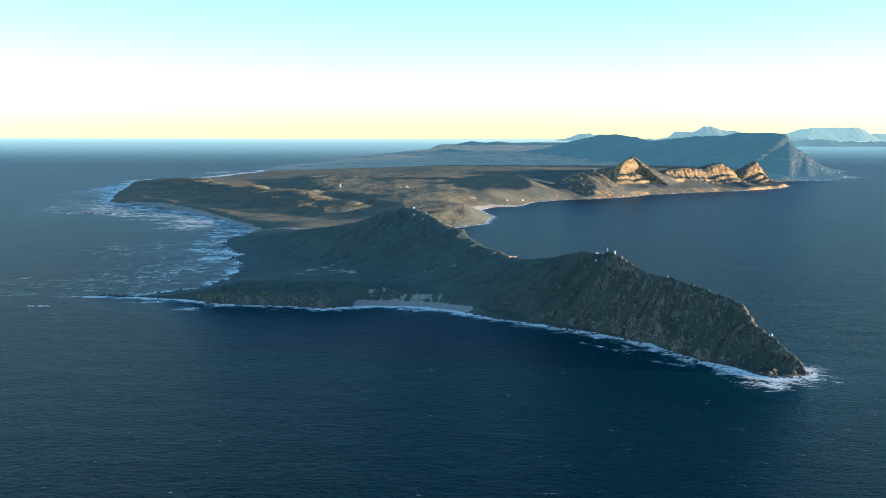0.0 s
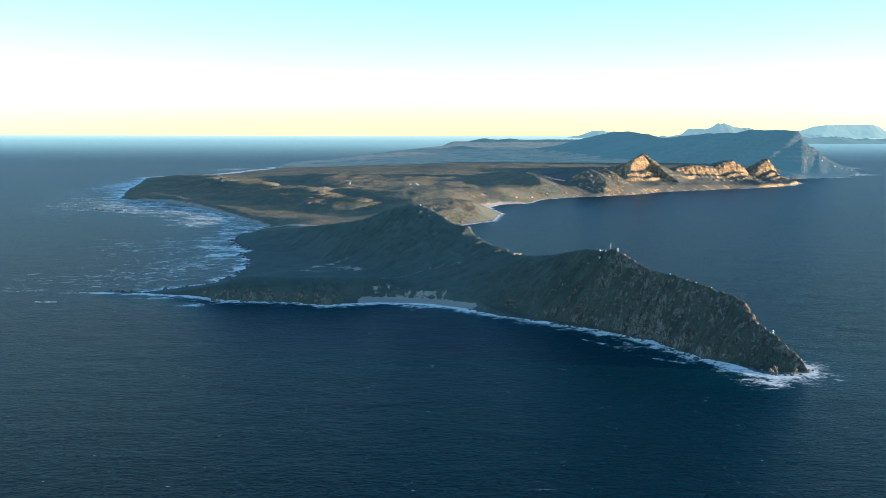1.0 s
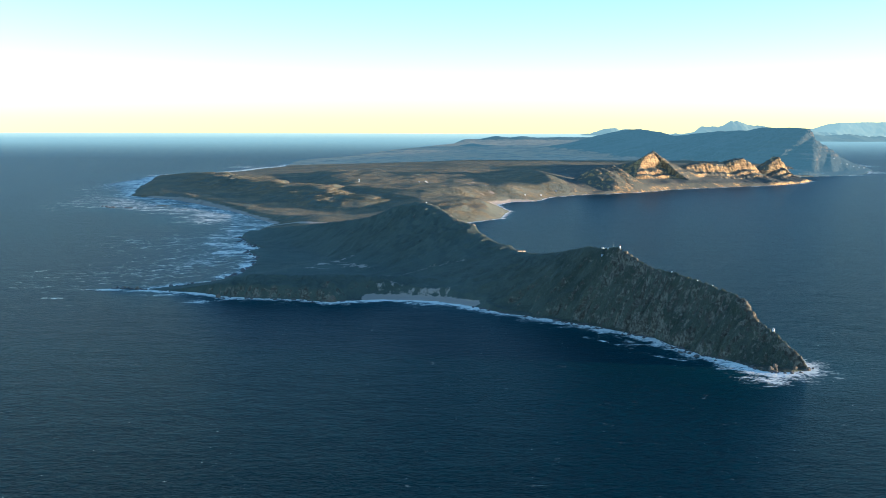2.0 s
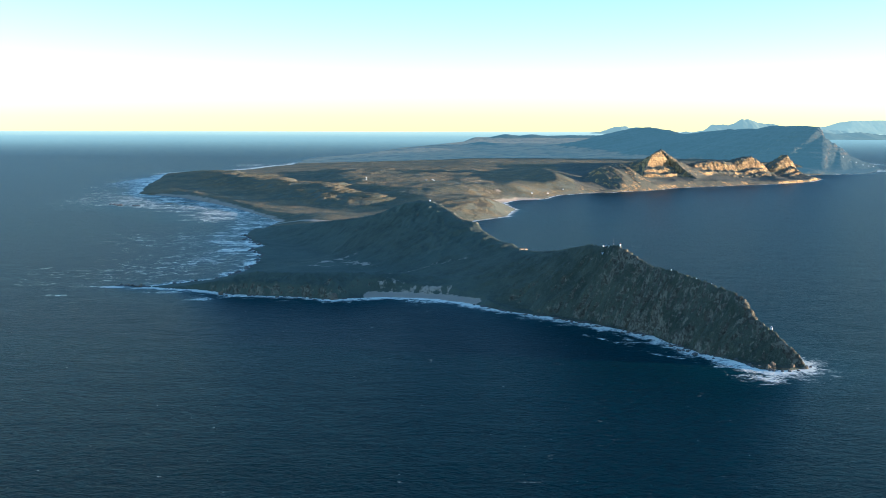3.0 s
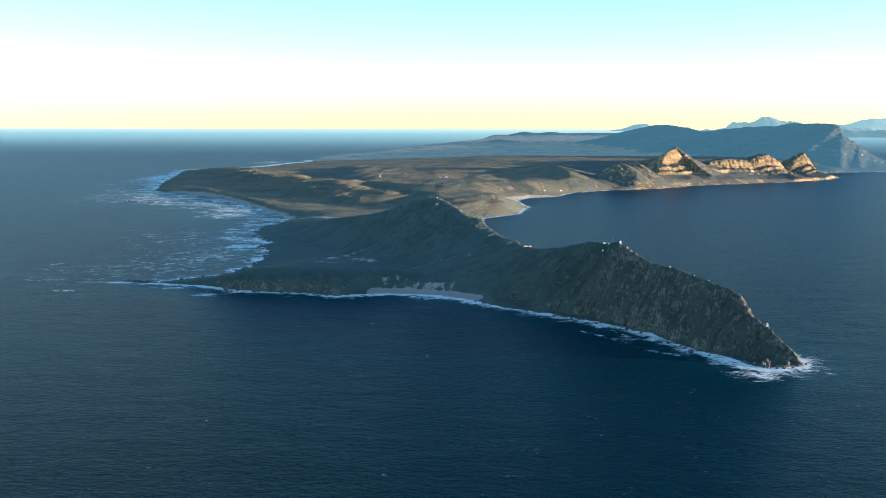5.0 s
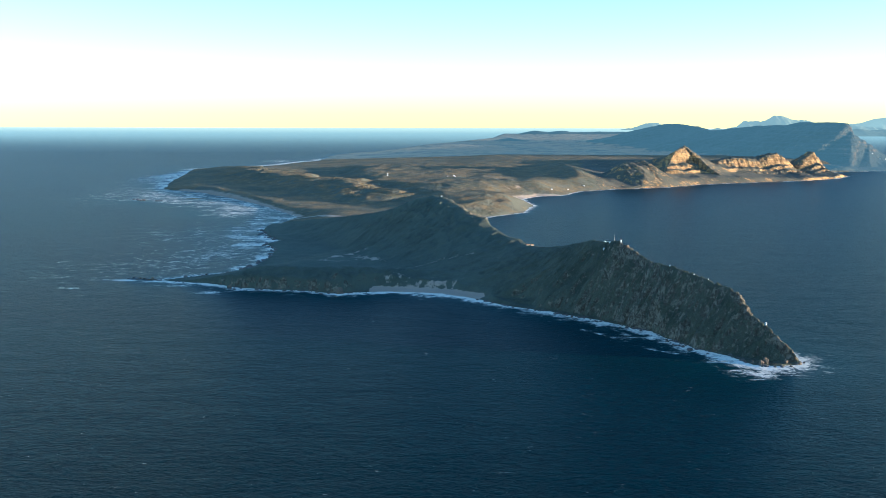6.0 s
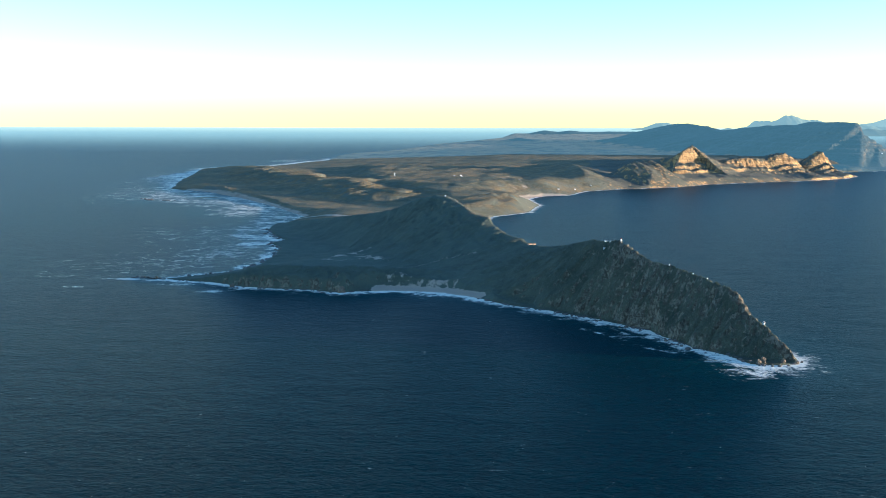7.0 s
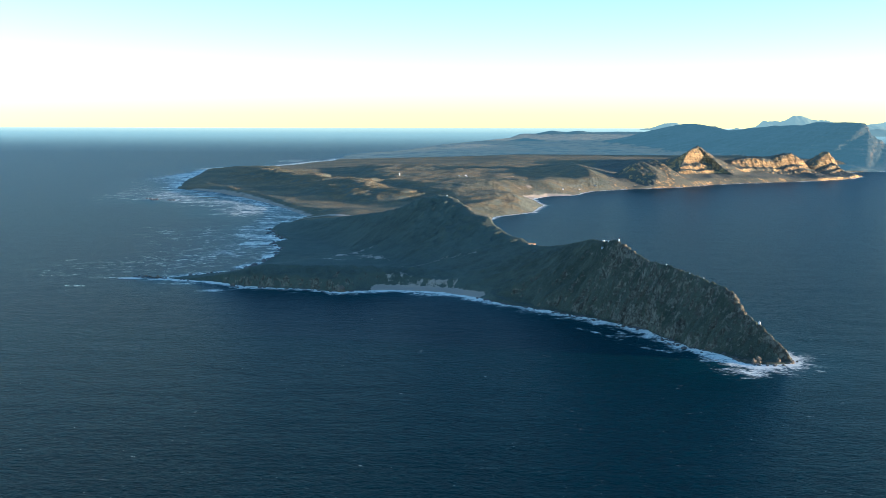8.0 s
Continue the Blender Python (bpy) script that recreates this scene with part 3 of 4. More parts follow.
wash = (0.46 * spot(-152, 672, 30, 26) + 0.42 * spot(-200, 745, 34, 26) + 0.42 * spot(-300, 850, 40, 110) + 0.40 * spot(-345, 1060, 40, 120) + 0.30 * spot(-160, 430, 40, 45) + 0.42 * spot(-118, 480, 26, 60) + 0.38 * spot(-160, 560, 45, 60) + 0.40 * spot(56, 305, 6, 9)
        + 0.44 * spot(70, 288, 6, 9) + 0.74 * spot(85, 262, 8, 8) + 0.24 * spot(102, 298, 4, 20) + 0.3 * spot(99, 274, 3, 5)
        + 0.5 * spot(-270, 778, 16, 10) + 0.48 * spot(-345, 1120, 22, 90) + 0.55 * spot(-311, 1450, 30, 60) + 0.62 * spot(-155, 676, 12, 6) + 0.5 * spot(-200, 724, 24, 8) + 0.60 * spot(-93, 371, 7, 4) + 0.6 * spot(-108, 386, 9, 3.5) + 0.5 * spot(-62, 374, 8, 3)
        + 0.50 * spot(-138, 362, 5, 2.5) + 0.46 * spot(-134, 397, 9, 3) + 0.55 * spot(-149, 377, 7, 2) + 0.5 * spot(-139, 398, 7, 2))
STRAND = [(40, 318), (48, 308), (55, 298), (60, 289), (66, 284), (72, 281), (80, 272)]
strand = along(gx + 1.6 * fbm(gx, gy, 7, 3), gy + 1.6 * fbm(gx + 40, gy, 7, 3), STRAND)[0]
wash = np.maximum(wash, (0.42 + 0.4 * fbm(gx, gy, 9, 2)) * np.exp(-(strand / 1.5) ** 2))
surf = np.maximum(surf, wash)
flat, flat_side = along(gx, gy, BAY_BEACH)[:2]
surf = np.where((flat_side > 0) & (flat < 95) & (gx < -118), np.minimum(surf, 0.54 + 0.5 * fbm(gx * 0.6, gy * 1.5, 18, 3)), surf)
surf = surf * (1 - 0.75 * smooth(1490, 1580, gy) * (gx < 0)) * (1 - 0.45 * smooth(97, 104, gx) * smooth(320, 250, gy))
shallow = np.clip(np.exp(-off / (wide * 2.2)), 0, 1) * 0.75
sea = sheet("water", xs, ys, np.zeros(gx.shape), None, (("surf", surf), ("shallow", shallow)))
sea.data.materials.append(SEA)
tagged(sea, "dark blue open sea with small waves and white surf along the shore", "sea", kind="structure")


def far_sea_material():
    m = Mat("far_sea_haze_glow")
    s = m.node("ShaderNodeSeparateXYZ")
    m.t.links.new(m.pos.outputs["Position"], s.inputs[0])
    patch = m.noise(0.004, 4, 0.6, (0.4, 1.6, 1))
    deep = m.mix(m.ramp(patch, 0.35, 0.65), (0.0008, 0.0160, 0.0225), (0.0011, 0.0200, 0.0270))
    # Haze painted as emission, rising with distance and palest at the horizon.
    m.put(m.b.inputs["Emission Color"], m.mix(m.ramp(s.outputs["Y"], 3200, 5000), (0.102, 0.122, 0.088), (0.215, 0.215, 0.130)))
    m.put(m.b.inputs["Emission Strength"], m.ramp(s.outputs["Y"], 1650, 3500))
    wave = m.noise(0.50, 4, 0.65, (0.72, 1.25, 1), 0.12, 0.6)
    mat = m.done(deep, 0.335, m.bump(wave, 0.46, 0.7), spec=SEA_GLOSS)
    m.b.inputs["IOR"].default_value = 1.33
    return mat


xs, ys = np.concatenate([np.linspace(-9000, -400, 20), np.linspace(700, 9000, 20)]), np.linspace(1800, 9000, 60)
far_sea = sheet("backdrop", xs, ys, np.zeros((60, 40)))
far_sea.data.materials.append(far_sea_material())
tagged(far_sea, "far sea with pale haze painted as a glow towards the horizon", "sea", kind="structure")

# ------------------------------------------------------------------ land
TRACKS = [[(-62, 438), (-58, 449), (-52, 456), (-42, 444), (-34, 432)], [(-52, 456), (-45, 464)],
          [(-30, 412), (-19, 417), (-8, 421), (4, 418)], [(-104, 470), (-98, 452), (-96, 440)], [(-62, 438), (-54, 436), (-44, 440)], [(-58, 449), (-48, 447), (-38, 438)]]


def near_sand(x, y, z):
    sand = smooth(6.0, 4.2, along(x, y, BEACH)[0] + 1.8 * fbm(x, y, 4, 3)) * smooth(1.6, 0.9, z) + 1.2 * np.exp(-(along(x, y, BAY_BEACH)[0] / 8) ** 2)
    dune = np.exp(-(along(x, y, [(0, 381), (-12, 385), (-26, 386)])[0] / 4) ** 2)
    sand = sand + 0.66 * dune * smooth(-0.2, 0.25, fbm(x, y, 3.4, 4))
    for line in TRACKS:
        sand = sand + (0.32 + 0.30 * fbm(x, y, 4, 3)) * np.exp(-(along(x, y, line)[0] / 2.4) ** 2)
    return np.clip(sand, 0, 1)


def near_sheet(xs, ys, hole, label):
    gx, gy = np.meshgrid(xs, ys)
    z, dc = near_height(gx, gy)
    keep = dc > -3
    if hole:
        keep &= ~((gx > hole[0]) & (gx < hole[1]) & (gy > hole[2]) & (gy < hole[3]))
    # The painted haze tint grows westward, broken up by noise.
    ob = sheet("ground", xs, ys, z, keep, (("sand", near_sand(gx, gy, z)), ("bare", bare_rock(gx, gy)), ("haze_grey", smooth(55, 5, gx) * np.clip(0.75 + 0.5 * fbm(gx, gy, 30, 4), 0, 1))))
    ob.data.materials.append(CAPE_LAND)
    return tagged(ob, label, "headland", kind="structure")


near_sheet(np.arange(22, 108, 0.3), np.arange(262, 412, 0.3), None,
           "steep rocky headland point with dark scrub and cliffs")
near_sheet(np.arange(-142, 108, 0.55), np.arange(262, 604, 0.55), (22.6, 120, 200, 411.4),
           "dark scrub-covered cape with low cliffs and a sandy cove")

ROADS = [[(3, 984), (15, 919), (26, 856), (33, 800)], [(-2, 958), (20, 832), (27, 780)]]


def mid_sheet(xs, ys, hole, mat, label):
    gx, gy = np.meshgrid(xs, ys)
    z, dc = mid_height(gx, gy)
    z = z - 0.6 * smooth(606, 598, gy)
    keep = dc > -6
    if hole:
        keep &= ~((gx > hole[0]) & (gx < hole[1]) & (gy > hole[2]) & (gy < hole[3]))
    sand = 0.85 * np.exp(-(along(gx, gy, BAY_BEACH)[0] / 4.2) ** 2) + 1.2 * np.exp(-(along(gx, gy, EAST_BEACH)[0] / 5) ** 2)
    sand = sand + 0.8 * np.exp(-(along(gx, gy, [(-118, 634), (-100, 632), (-84, 622)])[0] / 5) ** 2)
    for line in ROADS:
        sand = sand + (0.34 + 0.25 * fbm(gx, gy, 20, 3)) * np.exp(-(along(gx, gy, line)[0] / 4) ** 2)
    ob = sheet("ground", xs, ys, z, keep, (("sand", np.clip(sand, 0, 1)),))
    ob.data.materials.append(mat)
    return tagged(ob, label, "peninsula", kind="structure")


mid_sheet(np.arange(96, 402, 0.95), np.arange(930, 1220, 0.95), None, CLIFF_LAND, "sunlit sandstone cliffs and peaks above scrub slopes by a bay")
mid_sheet(np.arange(-420, 420, 2.1), np.arange(592, 1502, 2.1), (98.5, 399, 932.5, 1217), MAIN_LAND, "rolling olive-brown scrub plateau beside the sea")

xs, ys = np.arange(-340, 800, 4.8), np.arange(1490, 3280, 4.8)
gx, gy = np.meshgrid(xs, ys)
z, dc = far_height(gx, gy)
z = z - 0.6 * smooth(1506, 1496, gy) * (gx < 330)
# Low flats take the sand tone, painting the pale haze band over them.
plain = 0.6 * smooth(10.5, 8.0, z) + 0.3 * fbm(gx, gy, 90, 3)
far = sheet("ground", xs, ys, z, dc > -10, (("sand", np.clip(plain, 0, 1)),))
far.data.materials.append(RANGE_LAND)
tagged(far, "far plain and long mountain range in morning shade, blue-grey haze painted in", "mountains", kind="structure")
xs, ys = np.arange(300, 600, 2.0), np.arange(1225, 1493, 2.0)
gx, gy = np.meshgrid(xs, ys)
z, dc = far_height(gx, gy)
z = np.where(gx < 420, z - 8 * smooth(420, 380, gx) * smooth(1400, 1330, gy), z)
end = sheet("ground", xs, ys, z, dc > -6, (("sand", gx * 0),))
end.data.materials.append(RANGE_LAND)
tagged(end, "rocky sunlit end of the mountain range above the bay", "mountain", kind="structure")


def distant(name, y0, line, depth, step, mat, label, rough):
    line = np.array(line, float)
    x0, x1 = line[0, 0], line[-1, 0]
    xs = np.arange(x0, x1 + step, step)
    ys = np.linspace(y0 - depth, y0 + depth, 25)
    gx, gy = np.meshgrid(xs, ys)
    top = np.interp(gx, line[:, 0], line[:, 1])
    u = np.abs(gy - y0) / depth
    top = top + rough * fbm(gx, gy * 0.4, 45, 5) + 0.35 * rough * fbm(gx + 90, gy * 0.3, 13, 3)
    z = (top + 3) * np.clip(1 - u * (1 + 0.25 * fbm(gx, gy, depth * .7, 4)), 0, 1) - 3
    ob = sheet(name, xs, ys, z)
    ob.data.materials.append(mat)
    return tagged(ob, label, "mountains", kind="structure")


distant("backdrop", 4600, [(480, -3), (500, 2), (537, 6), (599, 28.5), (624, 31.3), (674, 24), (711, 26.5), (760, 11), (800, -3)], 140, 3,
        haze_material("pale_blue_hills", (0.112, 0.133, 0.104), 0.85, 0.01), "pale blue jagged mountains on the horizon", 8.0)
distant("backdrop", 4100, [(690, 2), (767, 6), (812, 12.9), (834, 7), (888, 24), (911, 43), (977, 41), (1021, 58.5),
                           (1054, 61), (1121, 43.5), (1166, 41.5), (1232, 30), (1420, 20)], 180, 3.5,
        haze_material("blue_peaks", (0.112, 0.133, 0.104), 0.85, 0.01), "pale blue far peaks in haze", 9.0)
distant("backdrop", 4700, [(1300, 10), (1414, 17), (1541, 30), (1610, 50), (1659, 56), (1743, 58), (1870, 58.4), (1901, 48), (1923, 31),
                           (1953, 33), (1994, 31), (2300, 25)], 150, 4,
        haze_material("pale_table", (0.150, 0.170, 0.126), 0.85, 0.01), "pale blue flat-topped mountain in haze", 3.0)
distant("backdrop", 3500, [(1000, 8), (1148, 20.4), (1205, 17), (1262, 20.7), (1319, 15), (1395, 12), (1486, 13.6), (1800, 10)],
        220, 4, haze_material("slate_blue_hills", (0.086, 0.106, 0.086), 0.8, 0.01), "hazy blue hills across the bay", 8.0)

# ------------------------------------------------------------------ things
def paint(name, color, rough, grain=3.0, wear=0.25):
    m = Mat(name)
    n = m.noise(grain, 4, 0.6)
    fine = m.noise(grain * 9, 3, 0.6)
    col = m.mix(m.ramp(n, 0.4, 0.75, 0, wear), color, tuple(c * 0.6 for c in color))
    return m.done(col, rough, m.bump(fine, 0.01, 0.3))


WHITE = paint("whitewash", (0.80, 0.78, 0.74), 0.7)
CREAM = paint("cream_plaster", (0.46, 0.37, 0.26), 0.8)
RED = paint("red_painted_iron", (0.35, 0.06, 0.04), 0.5)
SLATE = paint("grey_roof_sheet", (0.33, 0.34, 0.35), 0.6)
THATCH = paint("brown_roof", (0.22, 0.15, 0.09), 0.9)
STEEL = paint("galvanised_steel", (0.45, 0.46, 0.47), 0.45)
WET_ROCK = paint("wet_rock", (0.11, 0.095, 0.08), 0.55, 2.0, 0.5)
STACK_ROCK = paint("brown_crag_rock", (0.165, 0.13, 0.088), 0.9, 2.5, 0.6)
STONE = paint("grey_stone", (0.34, 0.30, 0.25), 0.9)
GLASS = Mat("window_glass").done((0.03, 0.04, 0.05), 0.08, None, 0.0, 0.8)


def part(name, bm, material, parent, label=""):
    me = bpy.data.meshes.new(name)
    bm.to_mesh(me)
    bm.free()
    me.materials.append(material)
    ob = new(name, me)
    ob.parent = parent
    if label:
        tagged(ob, label)
    return ob


def tube(rings, n=20):
    """A turned body through (radius, height) rings, closed at both ends."""
    bm = bmesh.new()
    rows = [[bm.verts.new((r * math.cos(2 * math.pi * k / n), r * math.sin(2 * math.pi * k / n), z)) for k in range(n)] for r, z in rings]
    for a, b in zip(rows[:-1], rows[1:]):
        for k in range(n):
            bm.faces.new((a[k], a[(k + 1) % n], b[(k + 1) % n], b[k]))
    bm.faces.new(rows[0][::-1])
    bm.faces.new(rows[-1])
    return bm


def block(x0, x1, y0, y1, z0, z1, soft=0.0):
    bm = bmesh.new()
    bmesh.ops.create_cube(bm, size=1)
    bmesh.ops.transform(bm, verts=bm.verts, matrix=Matrix.Translation(((x0 + x1) / 2, (y0 + y1) / 2, (z0 + z1) / 2))
                        @ Matrix.Diagonal((x1 - x0, y1 - y0, z1 - z0, 1)))
    if soft:
        bmesh.ops.bevel(bm, geom=bm.edges[:], offset=soft, segments=1, affect="EDGES")
    return bm


def gable(w, d, z0, z1, over):
    """A pitched roof slab with its ridge along x."""
    bm = bmesh.new()
    hw, hd, t = w / 2 + over, d / 2 + over, 0.04
    prof = [(-hd, z0), (0, z1), (hd, z0), (hd, z0 + t), (0, z1 + t * 1.3), (-hd, z0 + t)]
    ends = [[bm.verts.new((x, y, z)) for y, z in prof] for x in (-hw, hw)]
    for k in range(6):
        bm.faces.new((ends[0][k], ends[0][(k + 1) % 6], ends[1][(k + 1) % 6], ends[1][k]))
    for e in ends:
        bm.faces.new((e[0], e[1], e[4], e[5]))
        bm.faces.new((e[1], e[2], e[3], e[4]))
    bmesh.ops.recalc_face_normals(bm, faces=bm.faces)
    return bm


def walls(w, d, h, rise):
    """House walls with gable ends."""
    bm = bmesh.new()
    prof = [(-d / 2, -0.5), (-d / 2, h), (0, h + rise), (d / 2, h), (d / 2, -0.5)]
    ends = [[bm.verts.new((x, y, z)) for y, z in prof] for x in (-w / 2, w / 2)]
    for k in range(5):
        bm.faces.new((ends[0][k], ends[0][(k + 1) % 5], ends[1][(k + 1) % 5], ends[1][k]))
    bm.faces.new(ends[0])
    bm.faces.new(ends[1])
    bmesh.ops.recalc_face_normals(bm, faces=bm.faces)
    return bm


def ground_z(height, x, y):
    return float(height(np.array([[x]], float), np.array([[y]], float))[0][0, 0])


def thing(name, x, y, z, turn, label, category, group=""):
    ob = new(name)
    ob.matrix_world = pose(x, y, z, 0, 0, turn)
    return tagged(ob, label, category, group)


def house(name, x, y, z, turn, w, d, h, label, wall=WHITE, roof=SLATE, group="", pitch=0.35):
    ob = thing(name, x, y, z, turn, label, "building", group)
    part("wall", walls(w, d, h, d * pitch), wall, ob)
    part("roof", gable(w, d, h - 0.03, h + d * pitch - 0.03 + 0.03, 0.06), roof, ob)
    count = max(1, int(w / 0.55))
    for sidey in (-1, 1):
        for k in range(count):
            cx = -w / 2 + (k + 0.5) * w / count
            yy = sidey * (d / 2 + 0.004)
            if sidey < 0 and k == count // 2:
                part("door", block(cx - 0.05, cx + 0.05, yy - 0.006, yy + 0.006, 0, 0.21), THATCH, ob)
            else:
                part("window", block(cx - 0.07, cx + 0.07, yy - 0.006, yy + 0.006, h * 0.4, h * 0.78), GLASS, ob)
    return ob


def lighthouse(x, y, z, height, radius, label, cap):
    ob = thing("lighthouse", x, y, z, 0, label, "lighthouse")
    h = height
    part("base", tube([(radius * 1.5, -0.6), (radius * 1.5, 0.12), (radius * 1.4, 0.16)]), STONE, ob)
    part("tower", tube([(radius * 1.12, 0.1), (radius * 1.05, h * 0.3), (radius, h * 0.62)], 24), WHITE, ob)
    part("gallery", tube([(radius * 1.1, h * 0.60), (radius * 1.35, h * 0.62), (radius * 1.35, h * 0.65), (radius, h * 0.66)]), WHITE, ob)
    part("lantern", tube([(radius * 0.75, h * 0.65), (radius * 0.75, h * 0.84)], 12), GLASS, ob)
    part("dome", tube([(radius * 0.86, h * 0.83), (radius * 0.8, h * 0.88), (radius * 0.5, h * 0.95), (radius * 0.14, h * 0.985),
                       (radius * 0.1, h)], 16), cap, ob)
    for k in range(10):
        a = 2 * math.pi * k / 10
        px, py = radius * 1.28 * math.cos(a), radius * 1.28 * math.sin(a)
        part("rail_post", block(px - 0.012, px + 0.012, py - 0.012, py + 0.012, h * 0.65, h * 0.72), STEEL, ob)
    return ob


# the point: old lighthouse, mast, buildings, lookouts, lower lighthouse
lighthouse(56.9, 340.6, ground_z(near_height, 56.9, 340.6) - 0.1, 1.15, 0.26, "small white round lighthouse on the rocky summit", RED)
lighthouse(91.0, 281.7, ground_z(near_height, 91.0, 281.7) - 0.1, 1.1, 0.27, "white lighthouse low on the rocky point", WHITE)
mast = thing("radio_mast", 55.2, 344.6, ground_z(near_height, 55.2, 344.6) - 0.05, 0, "thin grey lattice radio mast on the summit", "mast")
for k in range(3):
    a = 2 * math.pi * k / 3
    bm = bmesh.new()
    lo, hi = Vector((0.08 * math.cos(a), 0.08 * math.sin(a), -0.3)), Vector((0.02 * math.cos(a), 0.02 * math.sin(a), 2.3))
    ring = [[bm.verts.new(p + Vector((0.010 * math.cos(b), 0.010 * math.sin(b), 0))) for b in (0, 2.1, 4.2)] for p in (lo, hi)]
    for i in range(3):
        bm.faces.new((ring[0][i], ring[0][(i + 1) % 3], ring[1][(i + 1) % 3], ring[1][i]))
    part("leg", bm, STEEL, mast)
for k in range(6):
    zz, r = 0.2 + 0.36 * k, 0.09 - 0.008 * k
    part("brace", tube([(r, zz), (r, zz + 0.02)], 3), STEEL, mast)
for x, y, w, d, h, turn in ((54.0, 346.8, 0.7, 0.4, 0.24, -60), (53.3, 348.6, 1.0, 0.5, 0.28, -65), (52.5, 350.6, 0.8, 0.4, 0.24, -60),
                            (51.9, 346.6, 0.6, 0.35, 0.2, 10)):
    house("visitor_building", x, y, ground_z(near_height, x, y), turn, w, d, h, "low white visitor building near the summit",
          WHITE, SLATE, "summit buildings")
for x, y in ((70.0, 319.0), (75.6, 308.2), (78.9, 302.8)):
    house("lookout_hut", x, y, ground_z(near_height, x, y), 60, 0.26, 0.22, 0.15, "tiny white lookout hut on the ridge", WHITE, WHITE, "ridge lookouts")
house("peak_hut", -13.9, 502.4, ground_z(near_height, -13.9, 502.4), 15, 0.55, 0.4, 0.38, "small white hut on the hill top", WHITE, WHITE)
for x, y, w in ((27.3, 413.8, 1.9), (29.0, 412.3, 1.3)):
    house("station_building", x, y, ground_z(near_height, x, y), 32, w, 0.6, 0.28, "long cream building on the saddle",
          CREAM, THATCH, "saddle buildings")

# the plateau: a white cross and a few houses
cross = thing("stone_cross", -91, 922, ground_z(mid_height, -91, 922), 10, "tall white stone cross on the plateau", "monument")
part("plinth", block(-0.7, 0.7, -0.7, 0.7, -0.5, 0.5, 0.05), WHITE, cross)
part("shaft", block(-0.3, 0.3, -0.3, 0.3, 0.5, 2.5, 0.05), WHITE, cross)
part("arm", block(-0.7, 0.7, -0.24, 0.24, 1.7, 2.1, 0.04), WHITE, cross)
for x, y, turn in ((-38, 936, 10), (-33, 950, 40), (-26, 943, -20), (-31, 934, 70), (54, 868, 15), (69, 893, 30), (84, 918, -15)):
    house("farmhouse", x, y, ground_z(mid_height, x, y), turn, 1.4, 0.9, 0.6, "white house standing alone in the scrub",
          WHITE, SLATE, "plateau houses")


# a hamlet at the foot of the far range
for x, y, turn in ((498, 1412, 20), (507, 1409, -10), (516, 1413, 35), (524, 1410, 5), (533, 1415, -25), (541, 1418, 15)):
    house("seaside_house", x, y, ground_z(far_height, x, y), turn, 1.7, 1.0, 0.6, "white house at the foot of the mountain by the bay",
          WHITE, SLATE, "houses under the range")


# boulders in the surf and along the foot of the cliffs
def boulder(bm, x, y, z, r, rnd):
    made = bmesh.ops.create_icosphere(bm, subdivisions=2, radius=1.0)["verts"]
    sx, sy, sz = r * rnd.uniform(0.7, 1.4), r * rnd.uniform(0.7, 1.4), r * rnd.uniform(0.5, 0.9)
    seed = rnd.uniform(0, 900)
    for v in made:
        k = 1 + 0.45 * noise.noise(v.co * 1.1 + Vector((seed, 0, 0))) + 0.2 * noise.noise(v.co * 2.7 + Vector((0, seed, 0)))
        v.co = Vector((x + v.co.x * sx * k, y + v.co.y * sy * k, z + v.co.z * sz * k))


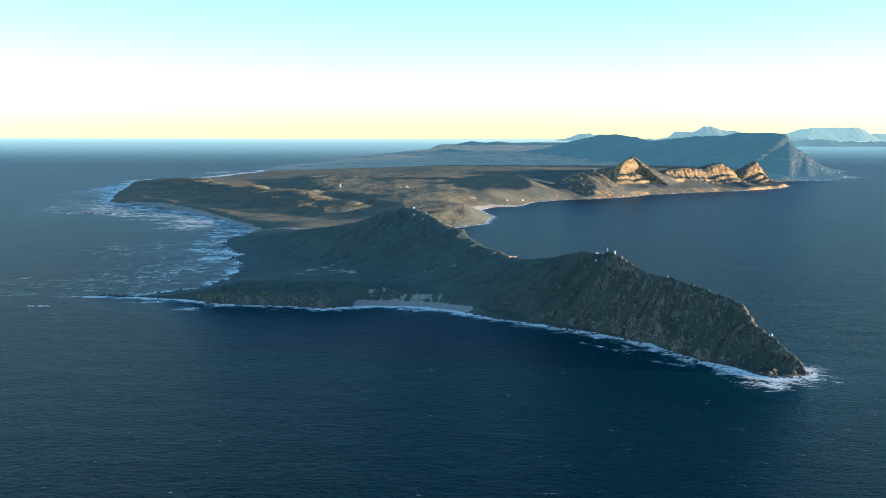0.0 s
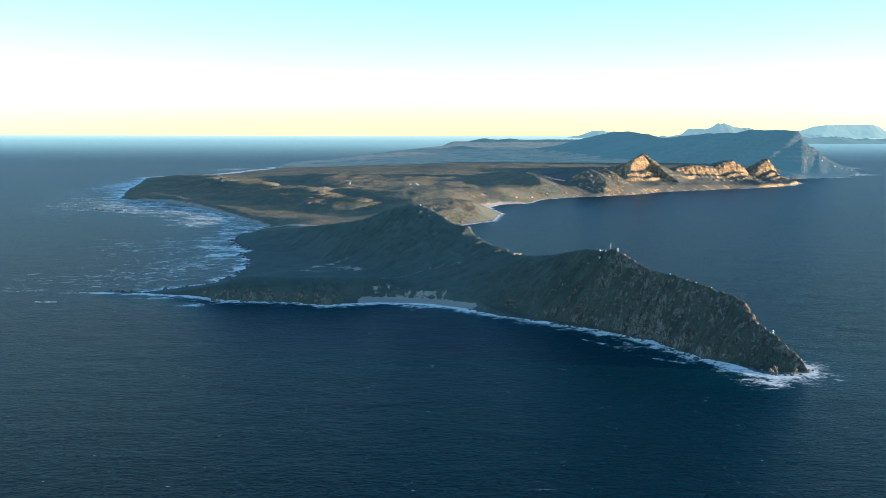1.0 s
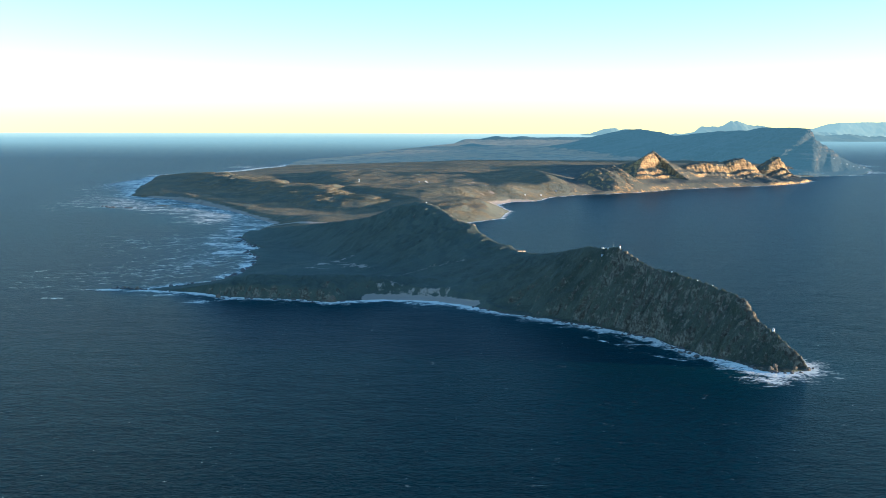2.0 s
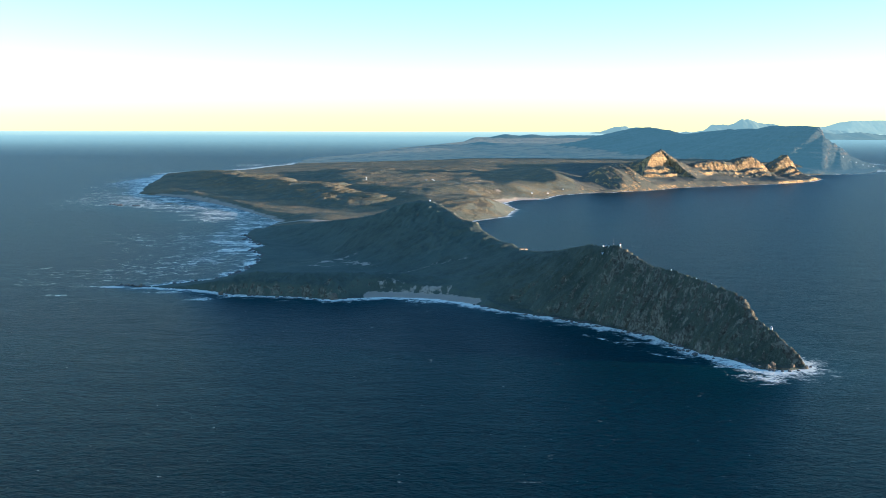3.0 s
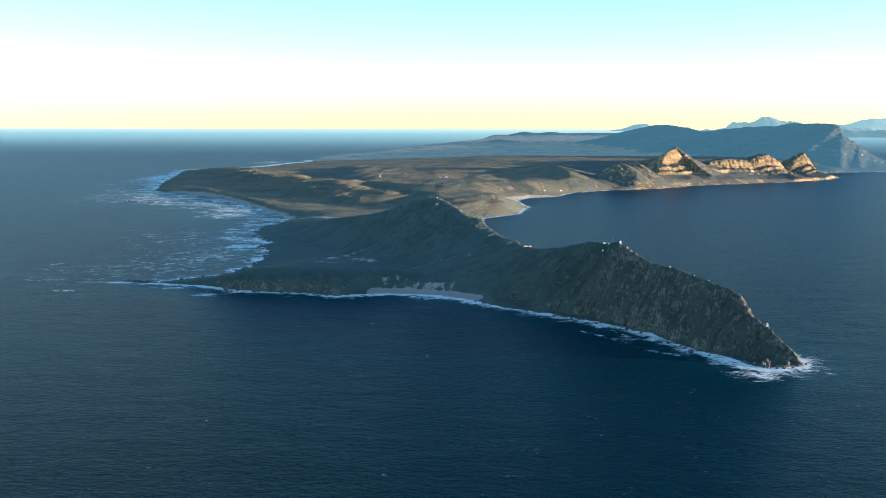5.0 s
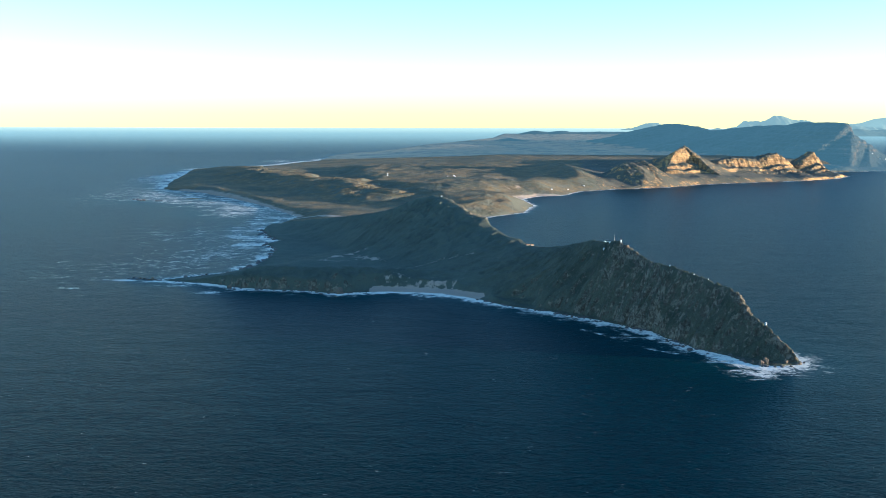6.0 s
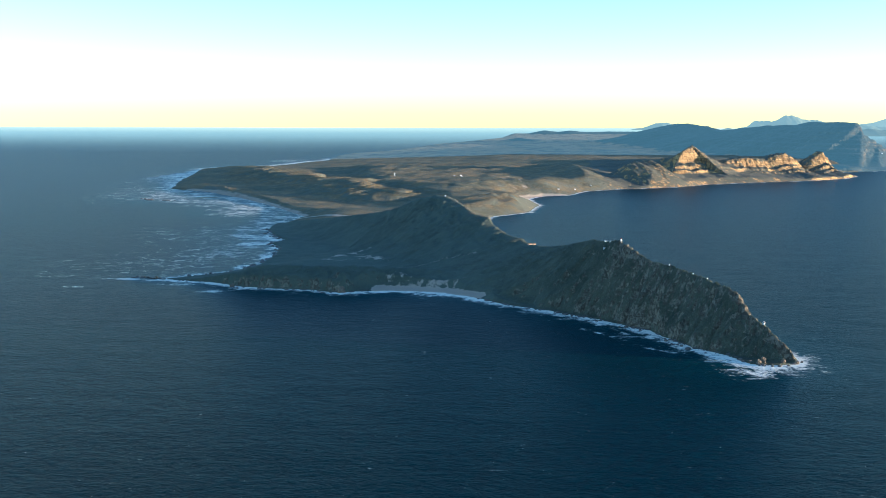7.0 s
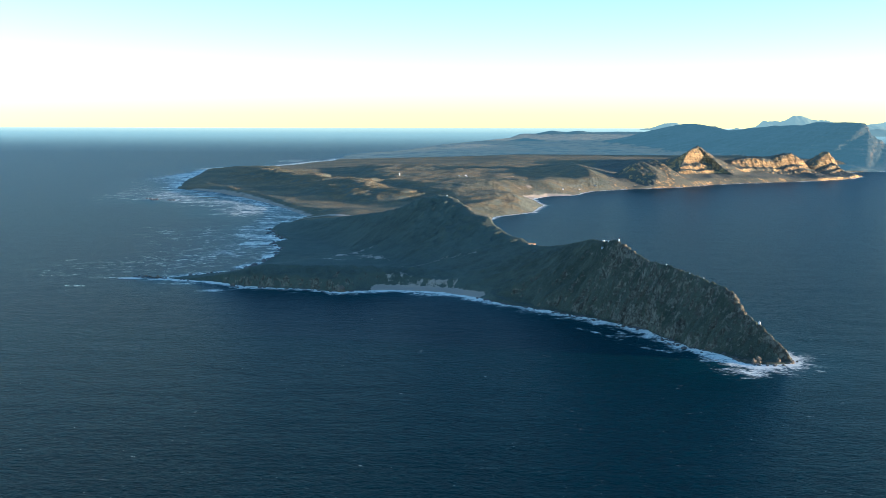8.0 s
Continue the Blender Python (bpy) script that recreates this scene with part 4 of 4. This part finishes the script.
rnd = random.Random(5)
SHORE = [(SOUTH_COAST, 260, 0.5), ([(-119, 398), (-135, 402)], 26, 0.6), (WEST_COAST[:9], 130, 0.8), ([(-240, 770), (-264, 776), (-276, 786)], 34, 0.9)]
for line, count, size in SHORE:
    bm = bmesh.new()
    for k in range(count):
        seg = rnd.randrange(len(line) - 1)
        t = rnd.random()
        x = line[seg][0] + t * (line[seg + 1][0] - line[seg][0]) + rnd.gauss(0, 1.2 * size / 0.5 * 0.7)
        y = line[seg][1] + t * (line[seg + 1][1] - line[seg][1]) + rnd.gauss(-0.4, 1.2 * size / 0.5 * 0.7)
        if not -32 < x < 8 or line is not SOUTH_COAST:
            boulder(bm, x, y, rnd.uniform(-0.1, 0.15) * size, size * rnd.uniform(0.4, 1.3), rnd)
    me = bpy.data.meshes.new("shore_rocks")
    bm.to_mesh(me)
    bm.free()
    me.materials.append(WET_ROCK)
    tagged(new("shore_rocks", me), "dark wet boulders scattered in the surf along the shore", "rocks", kind="stuff")

# single boulders that stand out in the surf of the point and under the low cliffs
for k in range(21):
    a, b = (SOUTH_COAST[4:12], SOUTH_COAST[18:23])[k % 3 == 2], rnd.random()
    seg = rnd.randrange(len(a) - 1)
    x = a[seg][0] + b * (a[seg + 1][0] - a[seg][0]) - rnd.uniform(0.8, 3.4)
    y = a[seg][1] + b * (a[seg + 1][1] - a[seg][1]) - rnd.uniform(0.8, 3.4)
    bm = bmesh.new()
    boulder(bm, 0, 0, 0, rnd.uniform(0.3, 0.75), rnd)
    me = bpy.data.meshes.new("boulder")
    bm.to_mesh(me)
    bm.free()
    me.materials.append(WET_ROCK)
    ob = new("boulder", me)
    ob.location = (x, y, rnd.uniform(0.0, 0.15))
    tagged(ob, "dark wet boulder lying in white surf", "rock", "surf boulders")

# sea stacks at the foot of the point
for x, y, r, h in ((89.2, 272.4, 0.85, 1.5), (87.9, 272.0, 0.6, 0.9), (94.6, 272.6, 0.7, 1.0), (97.9, 272.6, 0.7, 0.8), (99.8, 274.2, 0.4, 0.35), (85.6, 272.3, 0.35, 0.4),
                   (-43.3, 373.6, 1.3, 2.2), (-87.5, 381.6, 0.8, 0.9), (-124, 399.5, 1.0, 0.6), (-130, 401.5, 0.8, 0.5), (12.5, 492, 1.6, 2.2)):
    bm = bmesh.new()
    boulder(bm, 0, 0, 0, 1.0, rnd)
    bmesh.ops.transform(bm, verts=bm.verts, matrix=Matrix.Diagonal((r, r, h * 1.6, 1)))
    bmesh.ops.subdivide_edges(bm, edges=bm.edges[:], cuts=1, use_grid_fill=True)
    for v in bm.verts:
        v.co += 0.5 * r * noise.noise_vector(v.co * 1.3 / r + Vector((x, y, 0))) + 0.3 * r * noise.noise_vector(v.co * 3.1 / r)
    me = bpy.data.meshes.new("sea_stack")
    bm.to_mesh(me)
    bm.free()
    me.materials.append(STACK_ROCK)
    ob = new("sea_stack", me)
    ob.location = (x, y, 0.1)
    tagged(ob, "craggy brown rock standing in the surf", "rock", "sea stacks")
